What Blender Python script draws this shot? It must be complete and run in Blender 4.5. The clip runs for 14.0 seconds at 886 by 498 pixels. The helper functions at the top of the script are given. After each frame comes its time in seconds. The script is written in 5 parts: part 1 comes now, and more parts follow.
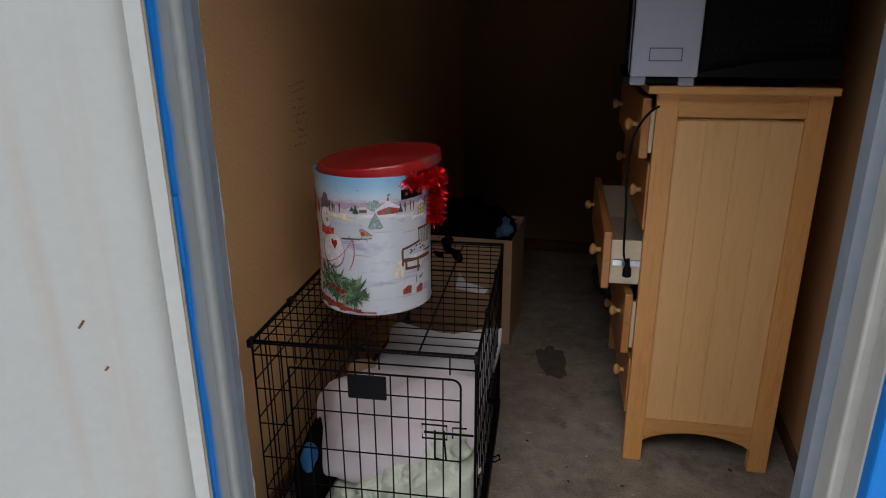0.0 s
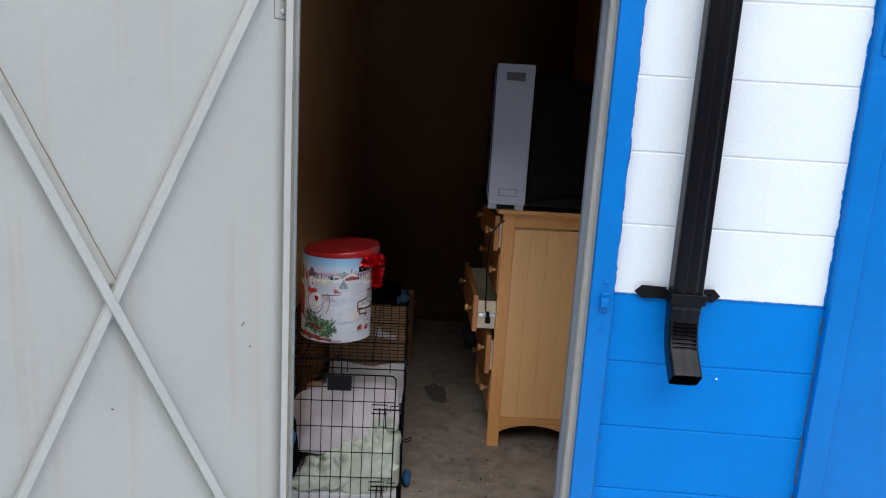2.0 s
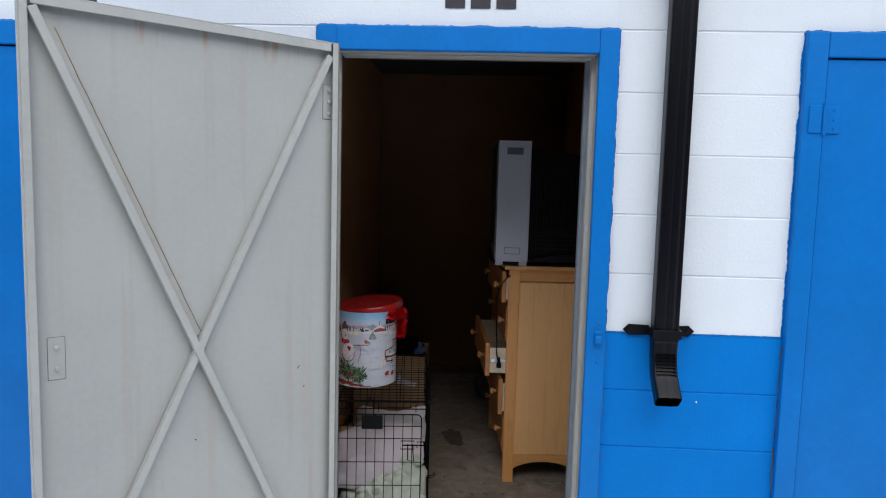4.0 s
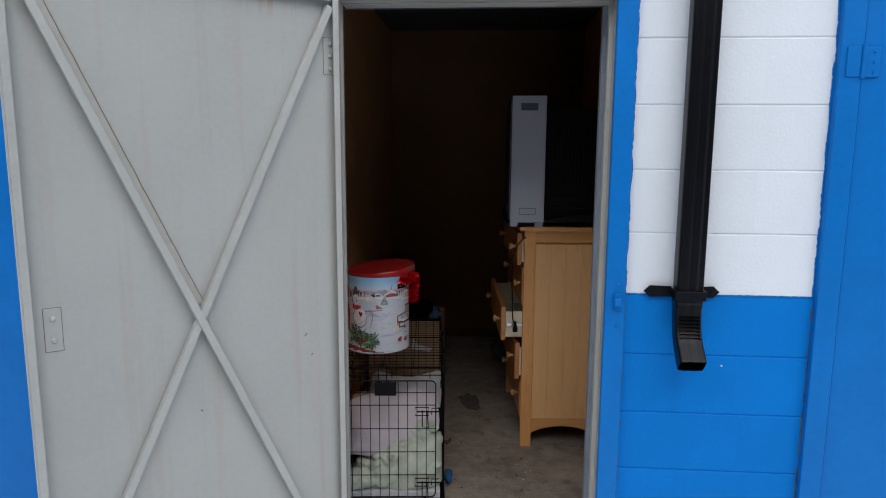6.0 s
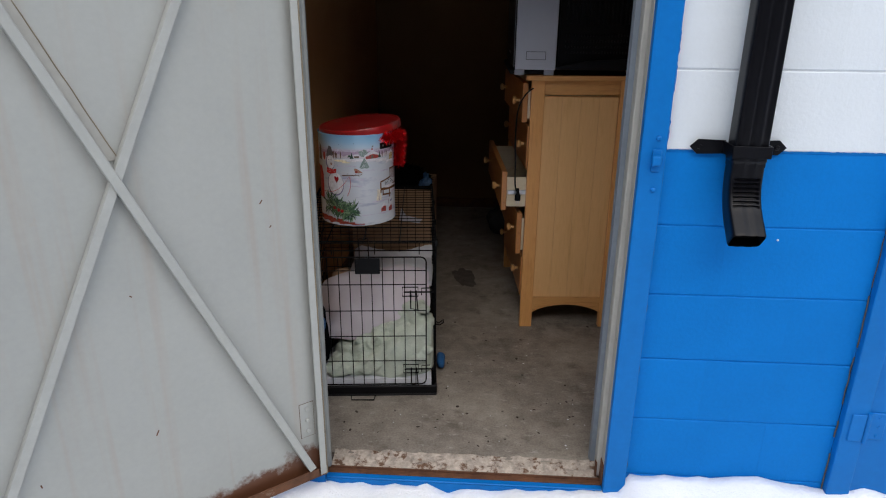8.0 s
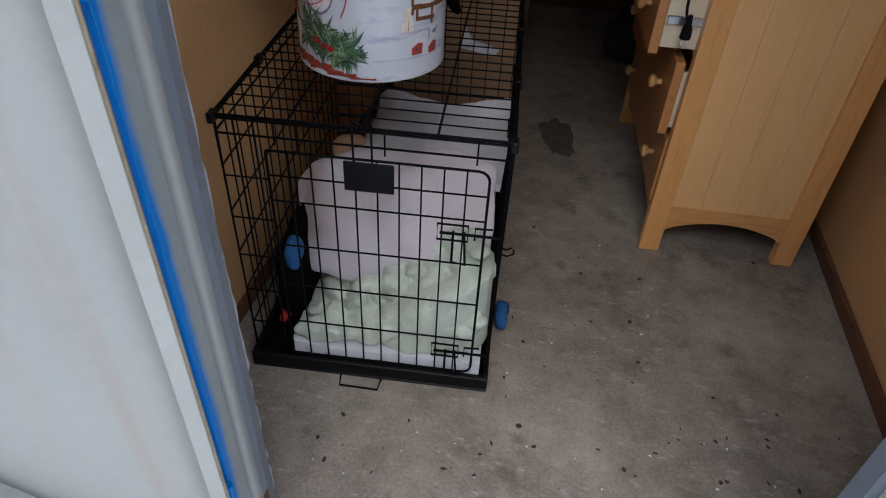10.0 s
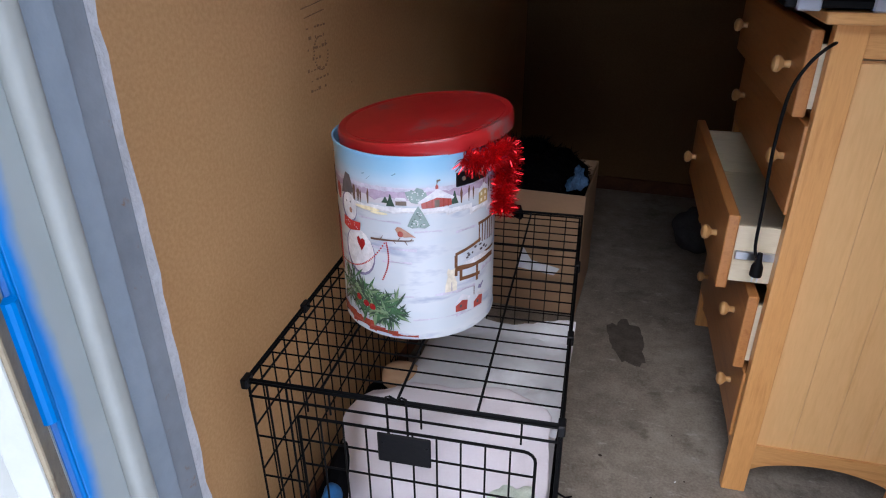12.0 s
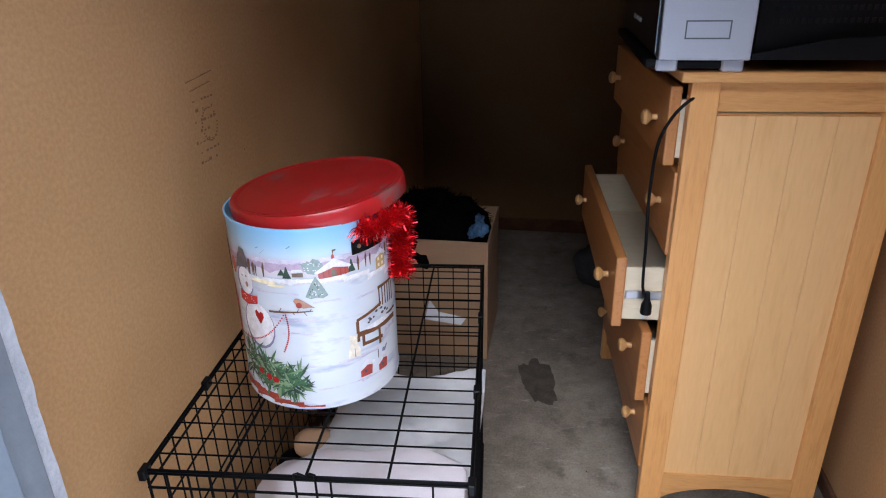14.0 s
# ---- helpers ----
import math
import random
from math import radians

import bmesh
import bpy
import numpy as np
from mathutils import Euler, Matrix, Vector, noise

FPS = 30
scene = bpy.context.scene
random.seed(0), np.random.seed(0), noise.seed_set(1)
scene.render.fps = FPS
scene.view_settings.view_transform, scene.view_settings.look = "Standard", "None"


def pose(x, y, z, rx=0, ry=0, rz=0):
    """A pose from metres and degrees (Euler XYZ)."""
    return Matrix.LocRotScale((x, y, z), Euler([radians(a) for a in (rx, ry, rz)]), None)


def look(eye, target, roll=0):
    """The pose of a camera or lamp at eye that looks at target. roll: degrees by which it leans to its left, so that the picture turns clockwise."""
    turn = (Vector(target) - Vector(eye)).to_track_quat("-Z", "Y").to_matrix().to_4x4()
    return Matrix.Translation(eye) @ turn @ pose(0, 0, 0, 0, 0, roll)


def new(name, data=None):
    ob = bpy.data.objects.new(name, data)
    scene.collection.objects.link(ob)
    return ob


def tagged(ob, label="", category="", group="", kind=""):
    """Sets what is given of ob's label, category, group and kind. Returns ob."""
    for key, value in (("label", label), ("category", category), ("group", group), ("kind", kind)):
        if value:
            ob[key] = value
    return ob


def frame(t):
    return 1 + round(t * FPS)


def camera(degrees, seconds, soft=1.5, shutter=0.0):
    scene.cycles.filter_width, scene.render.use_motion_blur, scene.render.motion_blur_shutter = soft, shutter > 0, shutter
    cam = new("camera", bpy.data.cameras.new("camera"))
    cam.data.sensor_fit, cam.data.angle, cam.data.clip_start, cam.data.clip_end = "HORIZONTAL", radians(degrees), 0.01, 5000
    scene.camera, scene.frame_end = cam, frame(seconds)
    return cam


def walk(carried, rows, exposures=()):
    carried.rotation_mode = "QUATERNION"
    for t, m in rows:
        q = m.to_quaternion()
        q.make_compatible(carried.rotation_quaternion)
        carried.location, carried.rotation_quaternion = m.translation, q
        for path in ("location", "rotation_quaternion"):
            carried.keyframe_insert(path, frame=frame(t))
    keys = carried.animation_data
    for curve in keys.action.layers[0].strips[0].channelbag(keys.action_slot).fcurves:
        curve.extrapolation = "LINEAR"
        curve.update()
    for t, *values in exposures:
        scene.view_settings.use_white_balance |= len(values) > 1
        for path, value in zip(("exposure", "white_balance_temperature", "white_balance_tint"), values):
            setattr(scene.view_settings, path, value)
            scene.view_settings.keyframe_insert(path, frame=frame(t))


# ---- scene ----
cam = camera(68.3, 14.0, 1.1)
PATH = [
    (0, (0.619, -0.748, 1.296), (0.142, 1.087, 0.661), -0.2),
    (0.5, (0.641, -0.826, 1.394), (0.349, 1.048, 0.758), 5.0),
    (1, (0.579, -1.225, 1.42), (0.526, 0.679, 0.809), 2.7),
    (1.5, (0.594, -1.559, 1.438), (0.509, 0.386, 0.978), 4.4),
    (2, (0.579, -1.846, 1.508), (0.5, 0.118, 1.139), 3.4),
    (2.5, (0.495, -2.06, 1.53), (0.46, -0.092, 1.175), 1.1),
    (3, (0.484, -2.195, 1.548), (0.442, -0.21, 1.307), 2.6),
    (3.5, (0.528, -2.249, 1.577), (0.488, -0.252, 1.466), 1.9),
    (4, (0.541, -2.243, 1.548), (0.446, -0.254, 1.359), 1.5),
    (4.2, (0.547, -2.229, 1.521), (0.449, -0.257, 1.204), 1.6),
    (6.3, (0.559, -2.138, 1.536), (0.409, -0.165, 1.245), 0.3),
    (6.5, (0.555, -2.137, 1.55), (0.414, -0.158, 1.303), 0.7),
    (7, (0.561, -2.112, 1.541), (0.401, -0.135, 1.288), 0.2),
    (7.5, (0.556, -2.004, 1.476), (0.321, -0.094, 0.929), -1.1),
    (8, (0.531, -1.708, 1.393), (0.417, 0.17, 0.715), 0.5),
    (8.2, (0.537, -1.557, 1.36), (0.49, 0.305, 0.632), 1.5),
    (10.3, (0.424, -0.38, 1.166), (0.08, 1.113, -0.121), 3.6),
    (10.5, (0.429, -0.346, 1.184), (0.036, 1.148, -0.087), 3.5),
    (11, (0.445, -0.3, 1.239), (-0.044, 1.292, 0.132), 1.8),
    (11.5, (0.456, -0.291, 1.245), (-0.058, 1.305, 0.155), 0.8),
    (12, (0.446, -0.277, 1.308), (-0.125, 1.413, 0.405), -0.5),
    (12.5, (0.446, -0.276, 1.351), (-0.152, 1.468, 0.575), -0.6),
    (13, (0.441, -0.275, 1.35), (-0.185, 1.468, 0.597), -0.7),
    (13.5, (0.446, -0.275, 1.344), (-0.185, 1.463, 0.581), -1.6),
    (14, (0.475, -0.269, 1.351), (0.142, 1.536, 0.557), -1.1),
]
walk(cam, [(t, look(eye, target, roll)) for t, eye, target, roll in PATH], [(0, 1.6, 6400, 10), (0.5, 2.2, 6150, 9), (1, 2.0, 6050, 9), (1.5, 1.85, 6100, 9), (3, 1.55, 6150, 9), (4.2, 1.43, 6200, 10), (6.3, 1.27, 6250, 10), (8.2, 1.37, 6350, 10), (10.3, 1.85, 5850, 10), (11, 2.35, 5760, 10), (12, 2.75, 5700, 11), (13, 2.85, 5780, 11), (14, 3.05, 5650, 10)])

# ---------------------------------------------------------------- world and light
world = bpy.data.worlds.new("overcast")
scene.world = world
world.use_nodes = True
wn = world.node_tree.nodes
sky = wn.new("ShaderNodeTexSky")
sky.sky_type = "NISHITA"
sky.sun_disc = False
sky.sun_elevation = radians(47)
sky.sun_rotation = radians(173)
sky.air_density = 1.0
sky.dust_density = 2.5
sky.ozone_density = 1.0
world.node_tree.links.new(sky.outputs[0], wn["Background"].inputs[0])
wn["Background"].inputs[1].default_value = 0.055
sun_data = bpy.data.lights.new("sun", "SUN")
sun_data.energy, sun_data.angle, sun_data.color = 1.75, radians(115), (1.0, 0.99, 0.98)
sun = new("sun", sun_data)
sun.matrix_world = look((0.5, -3.6, 3.9), (0.0, 0.0, 0.0))


# ---------------------------------------------------------------- materials
def node_mat(name):
    m = bpy.data.materials.new(name)
    m.use_nodes = True
    nt = m.node_tree
    return m, nt, nt.nodes["Principled BSDF"]


def noise_tex(nt, scale, detail=4, stretch=None, rough=0.6):
    tc = nt.nodes.new("ShaderNodeTexCoord")
    out = tc.outputs["Object"]
    if stretch:
        mp = nt.nodes.new("ShaderNodeMapping")
        mp.inputs["Scale"].default_value = stretch
        nt.links.new(out, mp.inputs[0])
        out = mp.outputs[0]
    n = nt.nodes.new("ShaderNodeTexNoise")
    n.inputs["Scale"].default_value = scale
    n.inputs["Detail"].default_value = detail
    n.inputs["Roughness"].default_value = rough
    nt.links.new(out, n.inputs["Vector"])
    return n.outputs["Fac"]


def ramp(nt, fac, stops):
    r = nt.nodes.new("ShaderNodeValToRGB")
    e = r.color_ramp.elements
    while len(e) < len(stops):
        e.new(0.5)
    for el, (p, c) in zip(e, stops):
        el.position, el.color = p, (*c, 1)
    nt.links.new(fac, r.inputs[0])
    return r.outputs[0]


def mix(nt, fac, a, b, mode="MIX"):
    n = nt.nodes.new("ShaderNodeMix")
    n.data_type, n.blend_type = "RGBA", mode
    for sock, v in ((n.inputs[0], fac), (n.inputs[6], a), (n.inputs[7], b)):
        if isinstance(v, (int, float)):
            sock.default_value = v
        elif isinstance(v, tuple):
            sock.default_value = (*v, 1)
        else:
            nt.links.new(v, sock)
    return n.outputs[2]


def bump(nt, bsdf, height, strength, dist=0.01):
    b = nt.nodes.new("ShaderNodeBump")
    b.inputs["Strength"].default_value = strength
    b.inputs["Distance"].default_value = dist
    nt.links.new(height, b.inputs["Height"])
    nt.links.new(b.outputs[0], bsdf.inputs["Normal"])


def mat(name, c, vary=0.12, scale=6.0, fine=60.0, rough=0.6, relief=0.15, metal=0.0, stretch=None, spots=None, spot_scale=9.0, spot_at=0.66, by_object=0.0, dist=0.004, spec=0.5):
    """A painted or plain surface: large and fine variation of one colour, optional stains of a second colour, fine relief."""
    m, nt, bs = node_mat(name)
    lo, hi = tuple(v * (1 - vary) for v in c), tuple(min(1, v * (1 + vary)) for v in c)
    big = noise_tex(nt, scale, 4, stretch)
    small = noise_tex(nt, fine, 3, stretch)
    col = ramp(nt, big, [(0.3, lo), (0.7, hi)])
    col = mix(nt, 0.35, col, ramp(nt, small, [(0.3, lo), (0.7, hi)]))
    if spots:
        mask = ramp(nt, noise_tex(nt, spot_scale, 6, None, 0.7), [(spot_at, (0, 0, 0)), (spot_at + 0.08, (1, 1, 1))])
        col = mix(nt, mask, col, spots)
    if by_object:
        oi = nt.nodes.new("ShaderNodeObjectInfo")
        v = 1 - by_object
        col = mix(nt, 1.0, col, ramp(nt, oi.outputs["Random"], [(0, (v, v, v)), (1, (1, 1, 1))]), "MULTIPLY")
    nt.links.new(col, bs.inputs["Base Color"])
    bs.inputs["Roughness"].default_value = rough
    bs.inputs["Metallic"].default_value = metal
    bs.inputs["Specular IOR Level"].default_value = spec
    if relief:
        bump(nt, bs, small, relief, dist)
    return m


def wood(name, light, dark, stretch, rough=0.38, knots=False):
    m, nt, bs = node_mat(name)
    grain = noise_tex(nt, 5.0, 6, stretch, 0.65)
    fibre = noise_tex(nt, 26.0, 3, stretch, 0.5)
    col = ramp(nt, grain, [(0.3, dark), (0.5, light), (0.75, tuple(0.5 * a + 0.5 * b for a, b in zip(dark, light)))])
    col = mix(nt, 0.3, col, ramp(nt, fibre, [(0.3, dark), (0.7, light)]))
    if knots:
        mask = ramp(nt, noise_tex(nt, 7.0, 2), [(0.70, (0, 0, 0)), (0.78, (0.6, 0.6, 0.6))])
        col = mix(nt, mask, col, tuple(v * 0.45 for v in dark))
    nt.links.new(col, bs.inputs["Base Color"])
    bs.inputs["Roughness"].default_value = rough
    bump(nt, bs, fibre, 0.12, 0.002)
    return m


M = {}
M["block_white"] = mat("painted_block_white", (0.69, 0.745, 0.78), 0.04, 3, 90, 0.6, 0.35, by_object=0.04, dist=0.003, spec=0.2)
M["block_blue"] = mat("painted_block_blue", (0.003, 0.170, 0.55), 0.10, 3, 90, 0.6, 0.35, by_object=0.06, dist=0.003, spec=0.12)
M["mortar_white"] = mat("painted_joint_white", (0.66, 0.70, 0.73), 0.05, 5, 120, 0.7, 0.4)
M["mortar_blue"] = mat("painted_joint_blue", (0.003, 0.15, 0.50), 0.1, 5, 120, 0.7, 0.4, spec=0.1)
M["blue_steel"] = mat("blue_enamel", (0.003, 0.145, 0.47), 0.10, 4, 50, 0.45, 0.10, spots=(0.003, 0.115, 0.38), spot_at=0.7, spec=0.2)
# Darkened copy of frame_beige: shade put into the left stop's colour
M["stop_shaded"] = mat("frame_paint_shaded", (0.25, 0.26, 0.245), 0.12, 5, 50, 0.5, 0.15, spots=(0.24, 0.15, 0.08), spot_at=0.7)
M["frame_beige"] = mat("bare_frame_paint", (0.36, 0.355, 0.32), 0.12, 5, 50, 0.5, 0.15, spots=(0.24, 0.15, 0.08), spot_at=0.68)
M["frame_grey"] = mat("grey_jamb", (0.185, 0.215, 0.25), 0.14, 6, 60, 0.55, 0.2, spots=(0.20, 0.13, 0.08), spot_scale=22, spot_at=0.68)
M["frame_speckled"] = mat("grey_jamb_rust_specks", (0.155, 0.17, 0.19), 0.18, 8, 60, 0.6, 0.25, spots=(0.15, 0.085, 0.05), spot_scale=38, spot_at=0.64)
M["rim_brown"] = mat("brown_stained_edge", (0.20, 0.165, 0.11), 0.3, 14, 70, 0.7, 0.3, spots=(0.10, 0.055, 0.03), spot_at=0.62)
M["crumble"] = mat("crumbled_concrete", (0.46, 0.46, 0.48), 0.25, 30, 160, 0.9, 0.6, dist=0.003)
M["threshold"] = mat("dirty_threshold", (0.42, 0.36, 0.30), 0.5, 30, 90, 0.9, 0.9, spots=(0.13, 0.07, 0.04), spot_scale=24, spot_at=0.53, dist=0.006)
M["rust"] = mat("rusted_steel", (0.11, 0.045, 0.020), 0.5, 12, 70, 0.85, 0.7, spots=(0.26, 0.20, 0.15), spot_at=0.66)
M["black_pipe"] = mat("black_aluminium", (0.003, 0.003, 0.0045), 0.2, 6, 60, 0.34, 0.05, spec=0.22)
M["black_wire"] = mat("black_enamel_wire", (0.003, 0.003, 0.0035), 0.2, 20, 90, 0.5, 0.05, spec=0.06)
M["black_plastic"] = mat("black_plastic", (0.004, 0.004, 0.005), 0.2, 8, 120, 0.5, 0.15, spec=0.15)
M["black_gloss"] = mat("black_gloss_plastic", (0.006, 0.006, 0.008), 0.1, 8, 120, 0.3, 0.0, spec=0.3)
M["silver"] = mat("silver_plastic", (0.47, 0.49, 0.55), 0.05, 5, 200, 0.36, 0.05, metal=0.25)
M["silver_dark"] = mat("dark_silver_recess", (0.10, 0.105, 0.12), 0.1, 8, 100, 0.4, 0.05)
M["chrome"] = mat("bright_zinc", (0.62, 0.63, 0.65), 0.1, 20, 80, 0.28, 0.05, metal=1.0)
M["tin_inside"] = mat("bare_tinplate", (0.45, 0.45, 0.46), 0.1, 20, 80, 0.3, 0.05, metal=1.0)
M["red_lid"] = mat("red_lid_enamel", (0.33, 0.011, 0.013), 0.14, 5, 40, 0.30, 0.06, spots=(0.22, 0.075, 0.075), spot_scale=9, spot_at=0.58)
M["tinsel"] = mat("red_foil_tinsel", (0.80, 0.016, 0.022), 0.35, 40, 200, 0.16, 0.0, metal=0.85)
M["tinsel_silver"] = mat("silver_foil_tinsel", (0.6, 0.6, 0.62), 0.35, 40, 200, 0.22, 0.0, metal=0.9)
M["linen"] = mat("white_linen", (0.56, 0.52, 0.56), 0.06, 7, 240, 0.9, 0.25, dist=0.002)
M["paper"] = mat("white_pad", (0.58, 0.59, 0.63), 0.05, 7, 150, 0.8, 0.2, dist=0.002)
M["fleece"] = mat("pale_green_fleece", (0.498, 0.554, 0.470), 0.16, 22, 260, 0.95, 0.6, spots=(0.58, 0.63, 0.54), spot_scale=26, spot_at=0.55, dist=0.004)
M["cloth_blue"] = mat("blue_cloth", (0.012, 0.085, 0.23), 0.2, 14, 150, 0.85, 0.3)
M["cloth_black"] = mat("black_cloth", (0.003, 0.003, 0.0035), 0.3, 14, 150, 0.9, 0.3, spec=0.03)
M["cloth_red"] = mat("red_cloth", (0.35, 0.02, 0.02), 0.2, 14, 150, 0.85, 0.3)
M["card"] = mat("brown_cardboard", (0.42, 0.27, 0.16), 0.10, 5, 70, 0.85, 0.15, stretch=(1, 1, 5))
M["bag_black"] = mat("black_plastic_bag", (0.004, 0.004, 0.005), 0.3, 14, 90, 0.6, 0.3, spec=0.2)
M["film_blue"] = mat("clear_blue_plastic", (0.06, 0.13, 0.25), 0.5, 30, 120, 0.15, 0.1)
M["stamp"] = mat("faded_black_ink", (0.27, 0.15, 0.07), 0.3, 40, 200, 0.8, 0.0)
M["numeral"] = mat("black_stencil_paint", (0.03, 0.03, 0.035), 0.2, 30, 120, 0.7, 0.2)
M["stain"] = mat("dark_oil_stain", (0.092, 0.080, 0.068), 0.5, 20, 120, 0.6, 0.3, spec=0.2)
M["cloth_grey"] = mat("grey_cloth", (0.07, 0.07, 0.075), 0.3, 14, 150, 0.9, 0.3, spec=0.1)
# Near-black so these surfaces bounce little light; puts shade into their colour
M["low_bounce_dark"] = mat("dark_low_bounce", (0.07, 0.065, 0.06), 0.2, 2, 40, 0.9, 0.2)
M["debris"] = mat("dry_leaf_bits", (0.05, 0.035, 0.025), 0.5, 30, 120, 0.9, 0.3, by_object=0.3)
M["crack"] = mat("crack_dirt", (0.09, 0.08, 0.07), 0.3, 30, 120, 0.95, 0.2)
M["floor_crack"] = mat("floor_crack_dirt", (0.17, 0.135, 0.10), 0.4, 40, 120, 0.95, 0.2)
M["zip_white"] = mat("white_fleck", (0.75, 0.77, 0.8), 0.1, 30, 120, 0.8, 0.2)
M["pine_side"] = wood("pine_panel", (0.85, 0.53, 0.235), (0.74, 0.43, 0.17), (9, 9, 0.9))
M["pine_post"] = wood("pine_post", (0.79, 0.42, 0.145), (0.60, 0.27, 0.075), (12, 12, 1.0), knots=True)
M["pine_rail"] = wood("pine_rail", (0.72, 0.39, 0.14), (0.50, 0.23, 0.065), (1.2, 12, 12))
# Deeper orange and darker than the chest sides; also on dividers and apron
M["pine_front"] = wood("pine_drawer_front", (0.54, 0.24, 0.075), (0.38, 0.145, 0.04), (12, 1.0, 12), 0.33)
M["pine_knob"] = wood("pine_knob", (0.62, 0.36, 0.14), (0.48, 0.24, 0.08), (3, 3, 3), 0.3)
M["drawer_side"] = wood("pale_drawer_side", (0.78, 0.70, 0.52), (0.66, 0.57, 0.40), (1.5, 12, 12), 0.5)


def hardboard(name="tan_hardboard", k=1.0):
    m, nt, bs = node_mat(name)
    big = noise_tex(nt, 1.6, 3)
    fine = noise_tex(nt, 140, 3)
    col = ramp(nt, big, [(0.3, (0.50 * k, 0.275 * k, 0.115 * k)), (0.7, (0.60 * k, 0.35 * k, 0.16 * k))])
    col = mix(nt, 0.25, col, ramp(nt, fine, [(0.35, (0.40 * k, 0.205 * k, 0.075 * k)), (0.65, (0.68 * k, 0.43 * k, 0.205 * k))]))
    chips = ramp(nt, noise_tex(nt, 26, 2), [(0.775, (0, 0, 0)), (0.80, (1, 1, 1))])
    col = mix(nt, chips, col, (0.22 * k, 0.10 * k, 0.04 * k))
    nt.links.new(col, bs.inputs["Base Color"])
    bs.inputs["Roughness"].default_value = 0.7
    bs.inputs["Specular IOR Level"].default_value = 0.2
    bump(nt, bs, fine, 0.1, 0.002)
    return m


M["hardboard"] = hardboard()
# Same board at 0.38 brightness: depth shade put into the rear wall's colour
M["hardboard_shaded"] = hardboard("tan_hardboard_shaded", 0.38)


def concrete():
    m, nt, bs = node_mat("stained_concrete")
    big = noise_tex(nt, 1.9, 7, None, 0.68)
    mid = noise_tex(nt, 13, 5, None, 0.7)
    fine = noise_tex(nt, 150, 3)
    col = ramp(nt, big, [(0.36, (0.12, 0.092, 0.066)), (0.5, (0.25, 0.207, 0.160)), (0.62, (0.47, 0.415, 0.335))])
    col = mix(nt, 0.5, col, ramp(nt, mid, [(0.32, (0.085, 0.066, 0.048)), (0.68, (0.39, 0.345, 0.285))]))
    col = mix(nt, 0.32, col, ramp(nt, fine, [(0.3, (0.08, 0.07, 0.06)), (0.7, (0.36, 0.34, 0.31))]))
    dirt = ramp(nt, noise_tex(nt, 5, 8, None, 0.75), [(0.54, (0, 0, 0)), (0.66, (0.7, 0.7, 0.7))])
    col = mix(nt, dirt, col, (0.085, 0.066, 0.05))
    nt.links.new(col, bs.inputs["Base Color"])
    bs.inputs["Roughness"].default_value = 0.72
    scuff = ramp(nt, noise_tex(nt, 16, 6, (1.0, 2.6, 1.0), 0.75), [(0.58, (0, 0, 0)), (0.68, (0.65, 0.65, 0.65))])
    col = mix(nt, scuff, col, (0.45, 0.42, 0.38))
    nt.links.new(col, bs.inputs["Base Color"])
    bump(nt, bs, mid, 0.2, 0.006)
    return m


M["concrete"] = concrete()


def snow_mat():
    m, nt, bs = node_mat("trodden_snow")
    big = noise_tex(nt, 3.0, 5)
    fine = noise_tex(nt, 45, 5, None, 0.7)
    col = ramp(nt, big, [(0.3, (0.86, 0.88, 0.91)), (0.7, (0.94, 0.94, 0.95))])
    nt.links.new(col, bs.inputs["Base Color"])
    bs.inputs["Roughness"].default_value = 0.75
    bump(nt, bs, fine, 0.5, 0.012)
    return m


M["snow"] = snow_mat()


